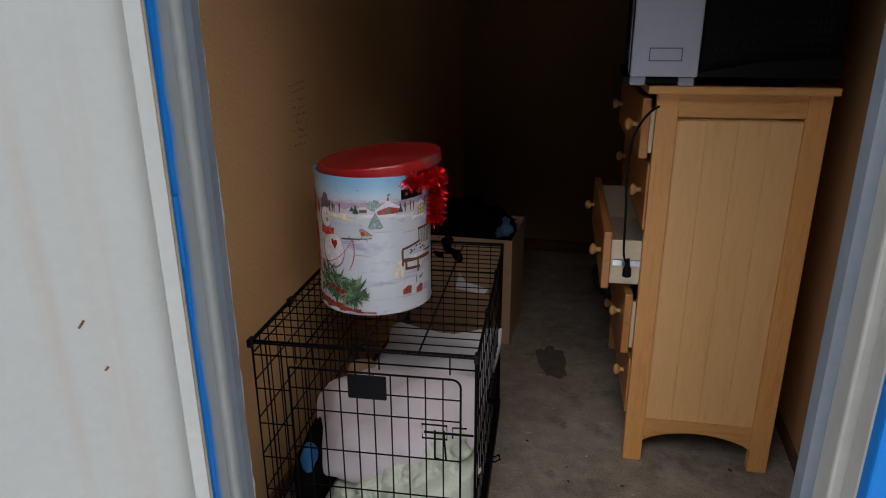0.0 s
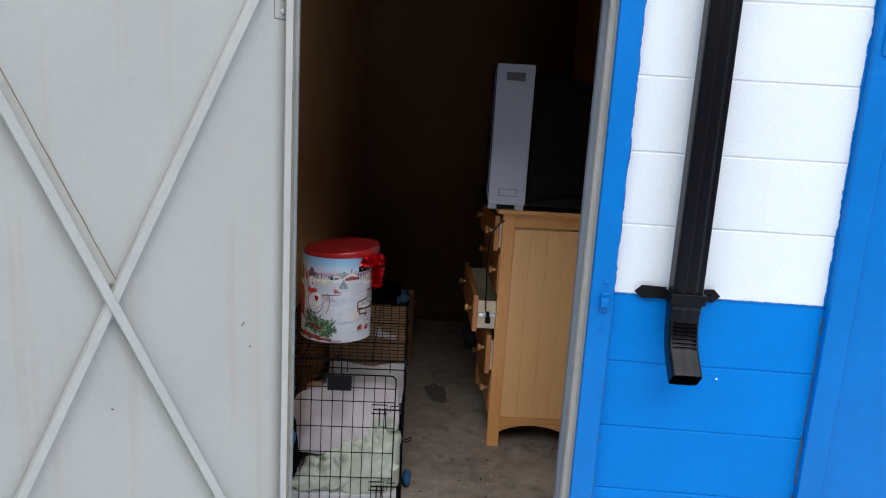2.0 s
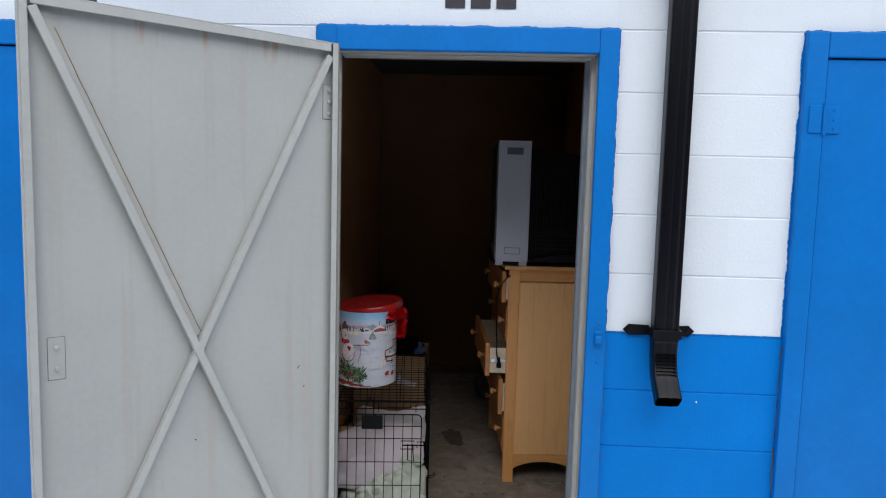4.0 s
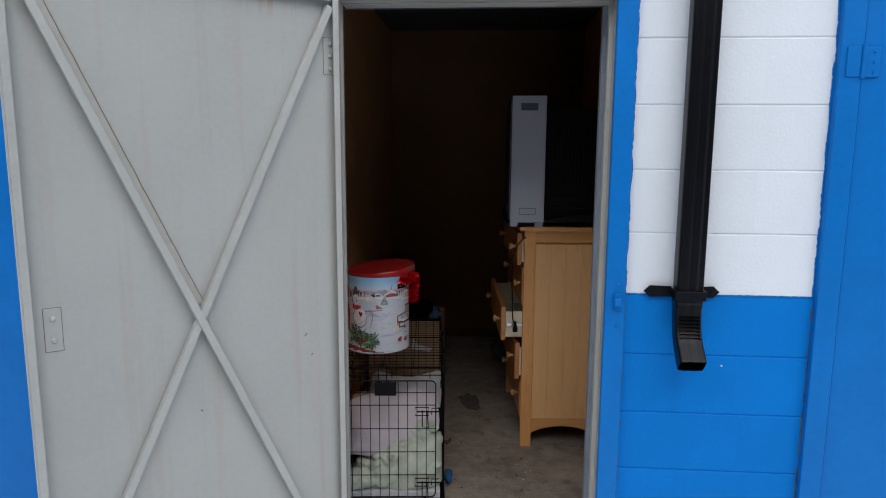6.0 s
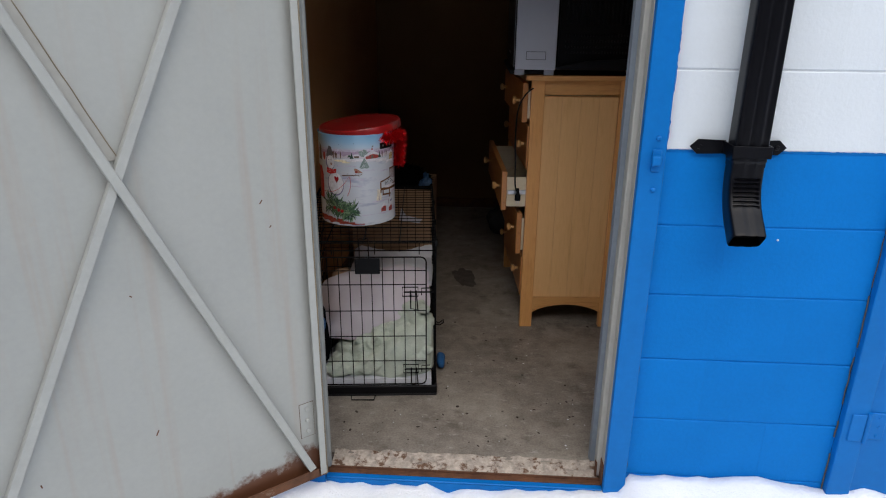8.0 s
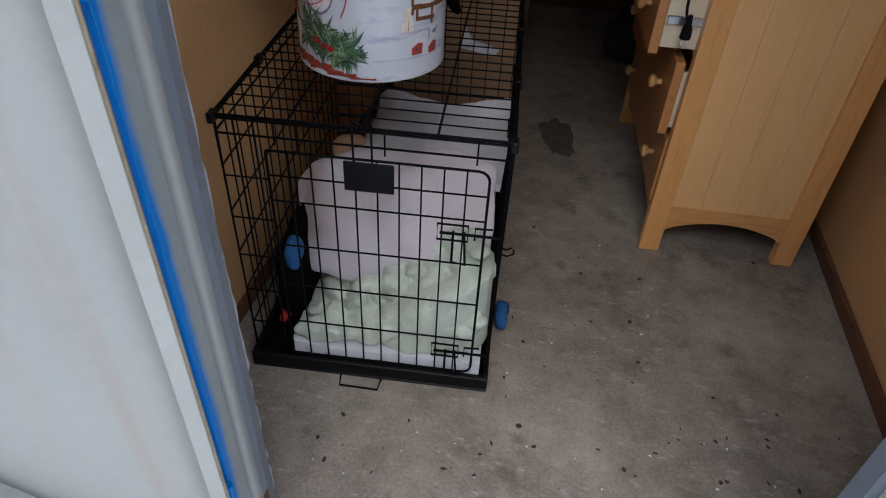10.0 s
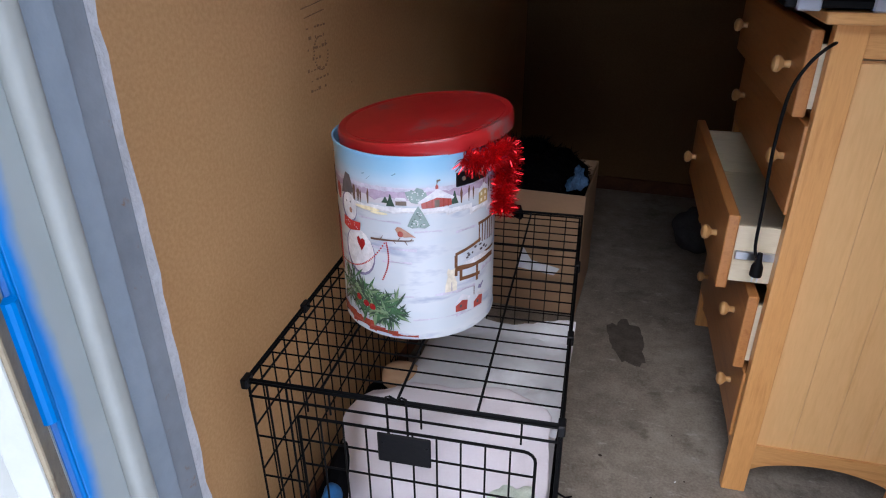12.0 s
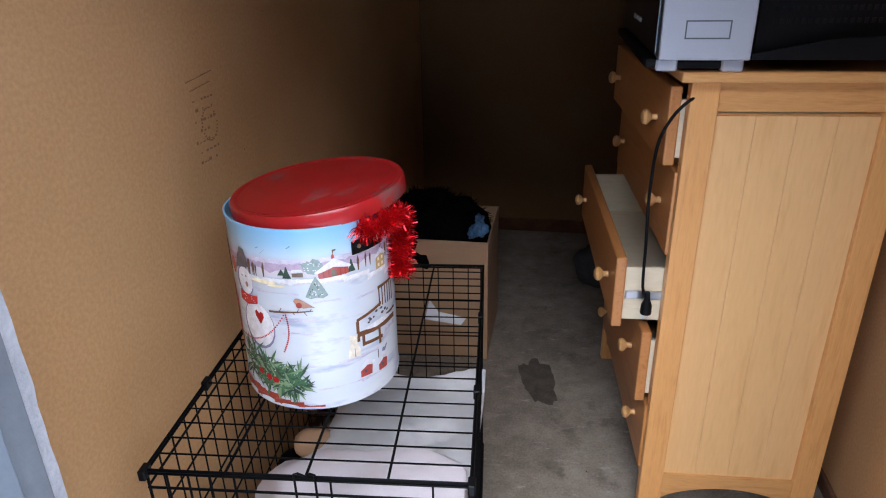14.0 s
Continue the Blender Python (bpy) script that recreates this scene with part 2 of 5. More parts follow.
def door_paint():
    """Grey sheet steel: faint vertical rust runs from the top, rust creeping up from the bottom edge, faint brown stains."""
    m, nt, bs = node_mat("grey_door_paint")
    big = noise_tex(nt, 2.0, 4)
    fine = noise_tex(nt, 60, 3)
    col = ramp(nt, big, [(0.3, (0.320, 0.332, 0.310)), (0.7, (0.370, 0.382, 0.356))])
    col = mix(nt, 0.2, col, ramp(nt, fine, [(0.3, (0.33, 0.34, 0.32)), (0.7, (0.42, 0.43, 0.405))]))
    tc = nt.nodes.new("ShaderNodeTexCoord")
    sep = nt.nodes.new("ShaderNodeSeparateXYZ")
    nt.links.new(tc.outputs["Object"], sep.inputs[0])
    runs = ramp(nt, noise_tex(nt, 8, 3, (3.4, 1, 0.22)), [(0.56, (0, 0, 0)), (0.66, (1, 1, 1))])
    mr = nt.nodes.new("ShaderNodeMapRange")
    mr.inputs[1].default_value, mr.inputs[2].default_value = 1.915, 2.0
    nt.links.new(sep.outputs[2], mr.inputs[0])
    k = mix(nt, 1.0, runs, mr.outputs[0], "MULTIPLY")
    faint = ramp(nt, noise_tex(nt, 5, 3, (4.0, 1, 0.12)), [(0.55, (0, 0, 0)), (0.75, (0.22, 0.22, 0.22))])
    k = mix(nt, 1.0, k, faint, "ADD")
    col = mix(nt, k, col, (0.33, 0.20, 0.10))
    lines = ramp(nt, noise_tex(nt, 9, 4, None, 0.7), [(0.66, (0, 0, 0)), (0.80, (0.35, 0.35, 0.35))])
    col = mix(nt, lines, col, (0.38, 0.30, 0.20))
    # height where rust ends, broken by noise
    edge = nt.nodes.new("ShaderNodeMath")
    edge.operation = "MULTIPLY_ADD"
    nt.links.new(noise_tex(nt, 9, 6, None, 0.7), edge.inputs[0])
    edge.inputs[1].default_value = -0.23
    slope = nt.nodes.new("ShaderNodeMath")
    slope.operation = "MULTIPLY_ADD"
    nt.links.new(sep.outputs[0], slope.inputs[0])
    slope.inputs[1].default_value = 0.11
    nt.links.new(sep.outputs[2], slope.inputs[2])
    nt.links.new(slope.outputs[0], edge.inputs[2])
    low = ramp(nt, edge.outputs[0], [(0.0, (1, 1, 1)), (0.035, (0, 0, 0))])
    col = mix(nt, low, col, (0.11, 0.042, 0.018))
    nt.links.new(col, bs.inputs["Base Color"])
    bs.inputs["Roughness"].default_value = 0.5
    bump(nt, bs, big, 0.08, 0.02)
    return m


M["door_paint"] = door_paint()


def overspray():
    """Pale grey jamb steel with blue spray paint fading out from its front edge."""
    m, nt, bs = node_mat("blue_overspray_on_grey")
    tc = nt.nodes.new("ShaderNodeTexCoord")
    sep = nt.nodes.new("ShaderNodeSeparateXYZ")
    nt.links.new(tc.outputs["Object"], sep.inputs[0])
    add = nt.nodes.new("ShaderNodeMath")
    add.operation = "MULTIPLY_ADD"
    nt.links.new(noise_tex(nt, 10, 4), add.inputs[0])
    add.inputs[1].default_value = 0.022
    nt.links.new(sep.outputs[1], add.inputs[2])
    f = ramp(nt, add.outputs[0], [(0.004, (1, 1, 1)), (0.016, (0, 0, 0))])
    grey = ramp(nt, noise_tex(nt, 6, 5), [(0.3, (0.22, 0.245, 0.24)), (0.7, (0.28, 0.30, 0.295))])
    nt.links.new(mix(nt, f, grey, (0.003, 0.155, 0.48)), bs.inputs["Base Color"])
    bs.inputs["Roughness"].default_value = 0.45
    bump(nt, bs, noise_tex(nt, 60, 3), 0.1, 0.003)
    return m


M["jamb_overspray"] = overspray()
M["door_rim"] = mat("grey_rim_paint", (0.37, 0.38, 0.355), 0.10, 5, 60, 0.5, 0.12, spots=(0.30, 0.19, 0.10), spot_scale=16, spot_at=0.70)


def tin_print():
    """The printed tin: blue winter sky above a pale horizon, snow fields with lilac drifts below."""
    m, nt, bs = node_mat("printed_tin_sky_and_snow")
    tc = nt.nodes.new("ShaderNodeTexCoord")
    sep = nt.nodes.new("ShaderNodeSeparateXYZ")
    nt.links.new(tc.outputs["Object"], sep.inputs[0])
    mr = nt.nodes.new("ShaderNodeMapRange")
    mr.inputs[1].default_value, mr.inputs[2].default_value = 0.0, 0.345
    nt.links.new(sep.outputs[2], mr.inputs[0])
    sky_col = ramp(nt, mr.outputs[0], [(0.74, (0.64, 0.60, 0.62)), (0.82, (0.63, 0.58, 0.66)), (0.87, (0.50, 0.66, 0.80)), (0.93, (0.33, 0.58, 0.80)), (1.0, (0.24, 0.50, 0.76))])
    drift = ramp(nt, noise_tex(nt, 9, 4, (1, 1, 3.5)), [(0.38, (0.55, 0.60, 0.66)), (0.54, (0.58, 0.61, 0.66)), (0.68, (0.38, 0.42, 0.54))])
    cut = ramp(nt, mr.outputs[0], [(0.752, (0, 0, 0)), (0.762, (1, 1, 1))])
    col = mix(nt, cut, drift, sky_col)
    nt.links.new(col, bs.inputs["Base Color"])
    bs.inputs["Roughness"].default_value = 0.24
    return m


M["tin_print"] = tin_print()
PRINT = {
    "hill": (0.42, 0.33, 0.44), "haze": (0.55, 0.52, 0.63), "holly": (0.20, 0.30, 0.17), "wood_dark": (0.16, 0.12, 0.09), "pine": (0.045, 0.075, 0.055), "pine_frost": (0.22, 0.29, 0.27), "barn": (0.36, 0.07, 0.06),
    "roof": (0.64, 0.63, 0.68), "snowball": (0.70, 0.69, 0.72), "scarf": (0.46, 0.03, 0.03), "shade": (0.22, 0.20, 0.32), "hat": (0.10, 0.09, 0.10), "twig": (0.13, 0.07, 0.05), "bird": (0.38, 0.20, 0.14),
    "bench": (0.15, 0.07, 0.035), "dog": (0.70, 0.64, 0.53), "leaf": (0.07, 0.15, 0.075), "berry": (0.30, 0.012, 0.016), "ribbon": (0.30, 0.05, 0.03), "house": (0.50, 0.36, 0.16), "glow": (0.80, 0.72, 0.48),
}
for key, c in PRINT.items():
    M["print_" + key] = mat("printed_" + key, c, 0.25, 60, 200, 0.26, 0.0)


# ---------------------------------------------------------------- mesh helpers
def bm_new():
    return bmesh.new()


def add_box(bm, lo, hi, bevel=0.0, seg=1):
    lo, hi = Vector(lo), Vector(hi)
    r = bmesh.ops.create_cube(bm, size=1.0, matrix=Matrix.Translation((lo + hi) / 2) @ Matrix.Diagonal((*(hi - lo), 1)))
    if bevel:
        es = list({e for v in r["verts"] for e in v.link_edges})
        bmesh.ops.bevel(bm, geom=es, offset=bevel, segments=seg, affect="EDGES", profile=0.5)
    return bm


def add_rod(bm, a, b, r, seg=8, r2=None):
    a, b = Vector(a), Vector(b)
    d = b - a
    m = Matrix.Translation((a + b) / 2) @ d.to_track_quat("Z", "Y").to_matrix().to_4x4()
    bmesh.ops.create_cone(bm, cap_ends=True, segments=seg, radius1=r, radius2=r if r2 is None else r2, depth=d.length, matrix=m)
    return bm


def add_tube(bm, pts, r, seg=8, closed=False):
    """A round bar that follows a line of points."""
    pts = [Vector(p) for p in pts]
    n = len(pts)
    rings = []
    for i, p in enumerate(pts):
        a = pts[(i - 1) % n] if closed or i else p
        b = pts[(i + 1) % n] if closed or i < n - 1 else p
        d = (b - a).normalized()
        side = d.cross(Vector((0.31, 0.17, 0.93))).normalized()
        up = side.cross(d)
        rings.append([bm.verts.new(p + r * (math.cos(t) * side + math.sin(t) * up)) for t in (2 * math.pi * k / seg for k in range(seg))])
    for i in range(n if closed else n - 1):
        A, B = rings[i], rings[(i + 1) % n]
        for k in range(seg):
            bm.faces.new((A[k], A[(k + 1) % seg], B[(k + 1) % seg], B[k]))
    if not closed:
        bm.faces.new(rings[0])
        bm.faces.new(rings[-1][::-1])
    return bm


def add_prism(bm, outline, depth, to):
    """A flat outline (u, w) given thickness; to(u, w, d) places it."""
    a = [bm.verts.new(to(u, w, 0)) for u, w in outline]
    b = [bm.verts.new(to(u, w, depth)) for u, w in outline]
    n = len(outline)
    bm.faces.new(a)
    bm.faces.new(b[::-1])
    for i in range(n):
        bm.faces.new((a[i], b[i], b[(i + 1) % n], a[(i + 1) % n]))
    return bm


def add_lathe(bm, profile, seg=48, centre=(0, 0, 0), axis=None):
    """A turned form from (radius, height) pairs."""
    rings = []
    c = Vector(centre)
    q = Vector(axis or (0, 0, 1)).to_track_quat("Z", "Y")
    for r, h in profile:
        rings.append([bm.verts.new(c + q @ Vector((r * math.cos(2 * math.pi * k / seg), r * math.sin(2 * math.pi * k / seg), h))) for k in range(seg)])
    for A, B in zip(rings, rings[1:]):
        for k in range(seg):
            bm.faces.new((A[k], A[(k + 1) % seg], B[(k + 1) % seg], B[k]))
    bm.faces.new(rings[0][::-1])
    bm.faces.new(rings[-1])
    return bm


def add_sheet(bm, nx, ny, fn, thick=0.0):
    """A curved sheet fn(i/nx, j/ny); with thickness it is closed below."""
    V = [[bm.verts.new(fn(i / nx, j / ny)) for j in range(ny + 1)] for i in range(nx + 1)]
    for i in range(nx):
        for j in range(ny):
            bm.faces.new((V[i][j], V[i + 1][j], V[i + 1][j + 1], V[i][j + 1]))
    if thick:
        W = [[bm.verts.new(V[i][j].co - Vector((0, 0, thick))) for j in range(ny + 1)] for i in range(nx + 1)]
        for i in range(nx):
            for j in range(ny):
                bm.faces.new((W[i][j], W[i][j + 1], W[i + 1][j + 1], W[i + 1][j]))
        rim = [(i, 0) for i in range(nx)] + [(nx, j) for j in range(ny)] + [(i, ny) for i in range(nx, 0, -1)] + [(0, j) for j in range(ny, 0, -1)]
        for (i, j), (k, l) in zip(rim, rim[1:] + rim[:1]):
            bm.faces.new((V[i][j], W[i][j], W[k][l], V[k][l]))
    return bm


def finish(bm, name, material, smooth=False):
    bmesh.ops.recalc_face_normals(bm, faces=bm.faces)
    me = bpy.data.meshes.new(name)
    bm.to_mesh(me)
    bm.free()
    if smooth:
        me.shade_smooth()
        if smooth != "all":
            me.set_sharp_from_angle(angle=radians(38))
    me.materials.append(M[material])
    return me


def part(name, bm, material, parent, label="", smooth=False):
    ob = new(name, finish(bm, name, material, smooth))
    ob.parent = parent
    return tagged(ob, label) if label else ob


def thing(name, label, category, m=None, group="", kind=""):
    ob = new(name)
    ob.empty_display_size = 0.05
    if m is not None:
        ob.matrix_world = m
    return tagged(ob, label, category, group, kind)


def solid(name, bm, material, label, category, m=None, kind="", group="", smooth=False):
    ob = new(name, finish(bm, name, material, smooth))
    if m is not None:
        ob.matrix_world = m
    return tagged(ob, label, category, group, kind)


def nz(x, y=0.0, z=0.0):
    return noise.noise(Vector((x, y, z)))


# ---------------------------------------------------------------- setting: the plan
LEFT, RIGHT, BACK, TOP = -0.25, 1.25, 3.13, 2.45
OPEN_L, OPEN_R, OPEN_T = 0.058, 0.934, 1.999
WALL_D = 0.135
COURSE, LEN, PAINT = 0.203, 0.406, 1.065
DOORWAYS = [(-1.45, -0.43), (-0.007, 0.999), (1.600, 2.615)]   # outer edges of the blue frames
FRAME_T = 2.080

# inside of the unit
bm = bm_new()
add_box(bm, (LEFT - 0.2, 0.105, -0.12), (RIGHT + 0.2, BACK + 0.1, 0))
floor = solid("floor", bm, "concrete", "grey stained concrete slab floor with cracks and dirt", "floor", kind="structure")
bm = bm_new()
nx, ny = 70, 12
add_sheet(bm, nx, ny, lambda a, b: Vector((OPEN_L + 0.004 + (OPEN_R - OPEN_L - 0.008) * a, 0.034 + 0.085 * b + 0.012 * b * nz(a * 18, 3), -0.004 + 0.008 * b + 0.010 * nz(a * 26, b * 4) + 0.006 * nz(a * 70, b * 12) - 0.016 * (1 - b) ** 2)), 0.1)
part("threshold", bm, "threshold", floor, "pale crumbled concrete threshold strip", True)

bm = bm_new()
add_box(bm, (LEFT - 0.1, WALL_D, -0.02), (LEFT - 0.012, BACK + 0.1, TOP))
wall_left = solid("wall_left", bm, "hardboard", "tan hardboard partition wall with faded ink stamp", "wall", kind="structure")
for y0, y1 in ((WALL_D, 1.68), (1.6812, 2.90), (2.9012, BACK)):
    bm = bm_new()
    add_box(bm, (LEFT - 0.012, y0, 0.0), (LEFT, y1, TOP))
    part("panel", bm, "hardboard", wall_left)
bm = bm_new()
add_box(bm, (RIGHT + 0.012, WALL_D, -0.02), (RIGHT + 0.1, BACK + 0.1, TOP))
wall_right = solid("wall_right", bm, "hardboard", "tan hardboard partition wall", "wall", kind="structure")
for y0, y1 in ((WALL_D, 1.68), (1.6812, 2.90), (2.9012, BACK)):
    bm = bm_new()
    add_box(bm, (RIGHT, y0, 0.0), (RIGHT + 0.012, y1, TOP))
    part("panel", bm, "hardboard", wall_right)
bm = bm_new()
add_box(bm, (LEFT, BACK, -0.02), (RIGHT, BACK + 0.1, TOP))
solid("wall_back", bm, "hardboard_shaded", "hardboard rear wall with shade put into its colour", "wall", kind="structure")
bm = bm_new()
add_box(bm, (LEFT, BACK - 0.018, 0.0), (RIGHT, BACK - 0.001, 0.07), 0.003)
solid("baseboard", bm, "rust", "low dark wooden strip along the rear wall", "baseboard", kind="structure")
for x0, x1, nm in ((LEFT, LEFT + 0.014, "baseboard_left"), (RIGHT - 0.014, RIGHT, "baseboard_right")):
    bm = bm_new()
    add_box(bm, (x0 + 0.0005, 0.16, 0.0), (x1 - 0.0005, BACK - 0.02, 0.045), 0.003)
    solid(nm, bm, "rust", "dark brown stained wooden strip along the wall foot", "baseboard", kind="structure")
# Ceiling coloured near black to keep the inside dim
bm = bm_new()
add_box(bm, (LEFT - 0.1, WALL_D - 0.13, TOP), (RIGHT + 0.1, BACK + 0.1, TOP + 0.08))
solid("ceiling", bm, "low_bounce_dark", "ceiling coloured near black in place of shade", "ceiling", kind="structure")

# faded stamp on the left wall: bars and a ring
bm = bm_new()
rs = random.Random(12)
for y0, y1, z, tilt in ((0.920, 1.025, 1.150, 0.010), (0.930, 1.015, 1.132, 0.008)):
    for k in range(12):
        y = y0 + (y1 - y0) * k / 12
        add_box(bm, (LEFT + 0.0004, y, z + tilt * k / 12), (LEFT + 0.0010, y + (y1 - y0) / 12.4, z + tilt * k / 12 + 0.0016 + 0.0012 * rs.random()))
for k in range(28):
    t = 2 * math.pi * k / 28
    if rs.random() < 0.75:
        y, z = 0.985 + 0.030 * math.cos(t), 1.055 + 0.034 * math.sin(t)
        add_box(bm, (LEFT + 0.0004, y, z), (LEFT + 0.0010, y + 0.005, z + 0.003))
for row in range(7):
    z = 1.110 - 0.021 * row
    y = 0.925 + 0.012 * rs.random()
    while y < 1.010:
        w = rs.uniform(0.003, 0.011)
        if rs.random() < 0.7:
            add_box(bm, (LEFT + 0.0004, y, z), (LEFT + 0.0009, y + w, z + rs.uniform(0.0012, 0.007)))
        y += w + rs.uniform(0.003, 0.008)
part("stamp", bm, "stamp", wall_left, "faded black ink stamp")

# ---------------------------------------------------------------- snow outside
def spread(inner, step, outer):
    v, out, s = 0.0, [0.0], step
    while v < outer:
        s = step if v < inner else s * 1.35
        v += s
        out.append(v)
    return [-x for x in out[:0:-1]] + out


def snow_height(x, y):
    h = -0.012 + 0.022 * nz(x * 1.3, y * 1.3, 4) + 0.014 * nz(x * 5, y * 5, 2) + 0.008 * nz(x * 17, y * 17, 7)
    near = max(0.0, 1 + y / 0.28)
    if y < 0.02:
        bank = 0.07 if x > 1.0 else (0.06 if x < -0.2 else 0.0)
        if -0.02 < x < 0.97:
            h -= min(1.0, near * 1.3) * (0.010 + 0.020 * nz(x * 5, y * 9, 3) + 0.012 * nz(x * 19, y * 14, 6))
        h += near * bank * (0.8 + 0.5 * nz(x * 4, 3, 1)) + near * 0.016 * nz(x * 12, y * 12, 5)
    if y > 0.012:
        h = -0.16
    far = math.hypot(x, y)
    return h * (1 if far < 40 else 40 / far)


xs, ys = spread(2.7, 0.035, 300), spread(2.3, 0.035, 300)
bm = bm_new()
grid = [[bm.verts.new((x, y, snow_height(x, y))) for y in ys] for x in xs]
for i in range(len(xs) - 1):
    for j in range(len(ys) - 1):
        bm.faces.new((grid[i][j], grid[i + 1][j], grid[i + 1][j + 1], grid[i][j + 1]))
solid("ground", bm, "snow", "trodden white snow over the yard outside the unit", "snow", kind="structure", smooth="all")

# unseen wall across the yard, added to hold low sky light off the interior
bm = bm_new()
add_box(bm, (-30, -6.6, -0.2), (30, -6.3, 5.3))
solid("wall_opposite", bm, "low_bounce_dark", "unseen dark wall added to block low sky light", "wall", kind="structure")

# ---------------------------------------------------------------- front wall of painted block
W0, W1, WT = -2.6, 3.6, 2.72


def in_doorway(x, z):
    return z < FRAME_T and any(a < x < b for a, b in DOORWAYS)


bm = bm_new()
segs = [W0] + [v for ab in DOORWAYS for v in ab] + [W1]
for a, b in zip(segs[::2], segs[1::2]):
    add_box(bm, (a, 0.006, PAINT - 0.004), (b, WALL_D, FRAME_T))
add_box(bm, (W0, 0.006, FRAME_T), (W1, WALL_D, WT))
wall_front = solid("wall_front", bm, "mortar_white", "painted concrete block wall, white over a bright blue dado", "wall", kind="structure")
bm = bm_new()
for a, b in zip(segs[::2], segs[1::2]):
    add_box(bm, (a, 0.006, -0.15), (b, WALL_D, PAINT - 0.004))
part("dado", bm, "mortar_blue", wall_front, "bright blue painted joints")
bm = bm_new()
add_box(bm, (W0 - 0.05, -0.25, WT), (W1 + 0.05, BACK + 0.1, WT + 0.1))
solid("roof", bm, "mortar_white", "plain flat roof slab over the unit", "roof", kind="structure")

# ---------------------------------------------------------------- the doorway: blue steel frame, jambs, sill
def doorframe(x0, x1, leaf0, leaf1, name, label):
    t = thing(name, label, "door frame", pose(0, 0, 0), kind="structure")
    for nm, lo, hi in (("jamb", (x0, -0.022, -0.04), (leaf0, 0.0055, FRAME_T)),) * (x0 != DOORWAYS[1][0]) + (("jamb", (leaf1, -0.022, -0.04), (x1, 0.0055, FRAME_T)), ("header", (leaf0, -0.022, OPEN_T), (leaf1, 0.0055, FRAME_T))):
        bm = bm_new()
        add_box(bm, lo, hi, 0.004, 2)
        part(nm, bm, "blue_steel", t)
    return t


own = doorframe(*DOORWAYS[1], OPEN_L, OPEN_R, "door_frame", "bright blue painted steel door frame round the open unit")
# hinge-side jamb: blue front flange, return, rounded stop, legs stepping back into the wall
JL = DOORWAYS[1][0]
bm = bm_new()
add_box(bm, (JL, -0.0165, -0.04), (OPEN_L, -0.0125, FRAME_T), 0.0015, 2)
part("jamb", bm, "blue_steel", own)
for nm, x1, y0, y1, mk, bev, lab in (
        ("jamb_return", 0.0575, -0.0122, 0.0230, "jamb_overspray", 0.001, "pale grey jamb face with blue overspray"),
        ("door_stop", 0.068, 0.0235, 0.0455, "stop_shaded", 0.008, "rounded pale grey door stop"),
        ("jamb_leg", 0.052, 0.0460, 0.0810, "frame_grey", 0.002, "blue-grey jamb leg"),
        ("jamb_anchor", 0.037, 0.0815, 0.1210, "frame_speckled", 0.002, "grey steel strip with rust specks")):
    bm = bm_new()
    add_box(bm, (JL + 0.001, y0, 0.0), (x1, y1, OPEN_T - 0.001), bev, 4)
    part(nm, bm, mk, own, lab, True)
bm = bm_new()
for z0, z1 in ((0.0, 0.045), (0.06, 0.13)):
    add_box(bm, (0.030, 0.046, z0), (0.0535, 0.080, z1), 0.003)
part("rust_patch", bm, "rust", own, "rusted foot of the jamb")
for side, x, s in (("right", OPEN_R, -1),):
    # return face, stop rib and inner grey leg of the pressed steel jamb
    bm = bm_new()
    add_box(bm, (min(x, x - 0.03 * s), 0.006, 0.0), (max(x, x - 0.03 * s), 0.045, OPEN_T), 0.002)
    part("jamb_return", bm, "frame_beige", own, "pale grey unpainted jamb face")
    bm = bm_new()
    add_box(bm, (min(x - 0.02 * s, x + 0.014 * s), 0.0455, 0.0), (max(x - 0.02 * s, x + 0.014 * s), 0.058, OPEN_T - 0.001), 0.004, 2)
    part("door_stop", bm, "frame_beige", own)
    bm = bm_new()
    add_box(bm, (min(x - 0.03 * s, x + 0.010 * s), 0.0585, 0.0), (max(x - 0.03 * s, x + 0.010 * s), 0.086, OPEN_T - 0.001), 0.002)
    part("jamb_leg", bm, "frame_beige", own)
    bm = bm_new()
    add_box(bm, (min(x - 0.03 * s, x + 0.008 * s), 0.0865, 0.0), (max(x - 0.03 * s, x + 0.008 * s), 0.112, OPEN_T - 0.001), 0.002)
    part("jamb_anchor", bm, "frame_beige", own)
bm = bm_new()
add_box(bm, (OPEN_L, 0.006, OPEN_T), (OPEN_R, 0.128, OPEN_T + 0.04), 0.002)
add_box(bm, (OPEN_L, 0.0455, OPEN_T - 0.004), (OPEN_R, 0.058, OPEN_T - 0.0005), 0.002)
part("header_return", bm, "frame_beige", own, "pale grey unpainted soffit with rust")
bm = bm_new()
add_box(bm, (OPEN_L, 0.012, -0.012), (OPEN_R, 0.034, -0.004), 0.002)
add_box(bm, (OPEN_L, 0.030, -0.004), (OPEN_R, 0.034, 0.004))
part("sill", bm, "rust", own, "rusted steel sill angle")
bm = bm_new()
add_box(bm, (OPEN_L, -0.010, -0.16), (OPEN_R, 0.03, -0.0125))
add_box(bm, (OPEN_L, -0.010, -0.0124), (OPEN_R, 0.0115, -0.006), 0.002)
part("sill_face", bm, "blue_steel", own, "blue painted concrete under the sill")
bm = bm_new()
add_box(bm, (OPEN_R - 0.0165, 0.040, 0.0), (OPEN_R - 0.012, 0.060, 0.055), 0.002)
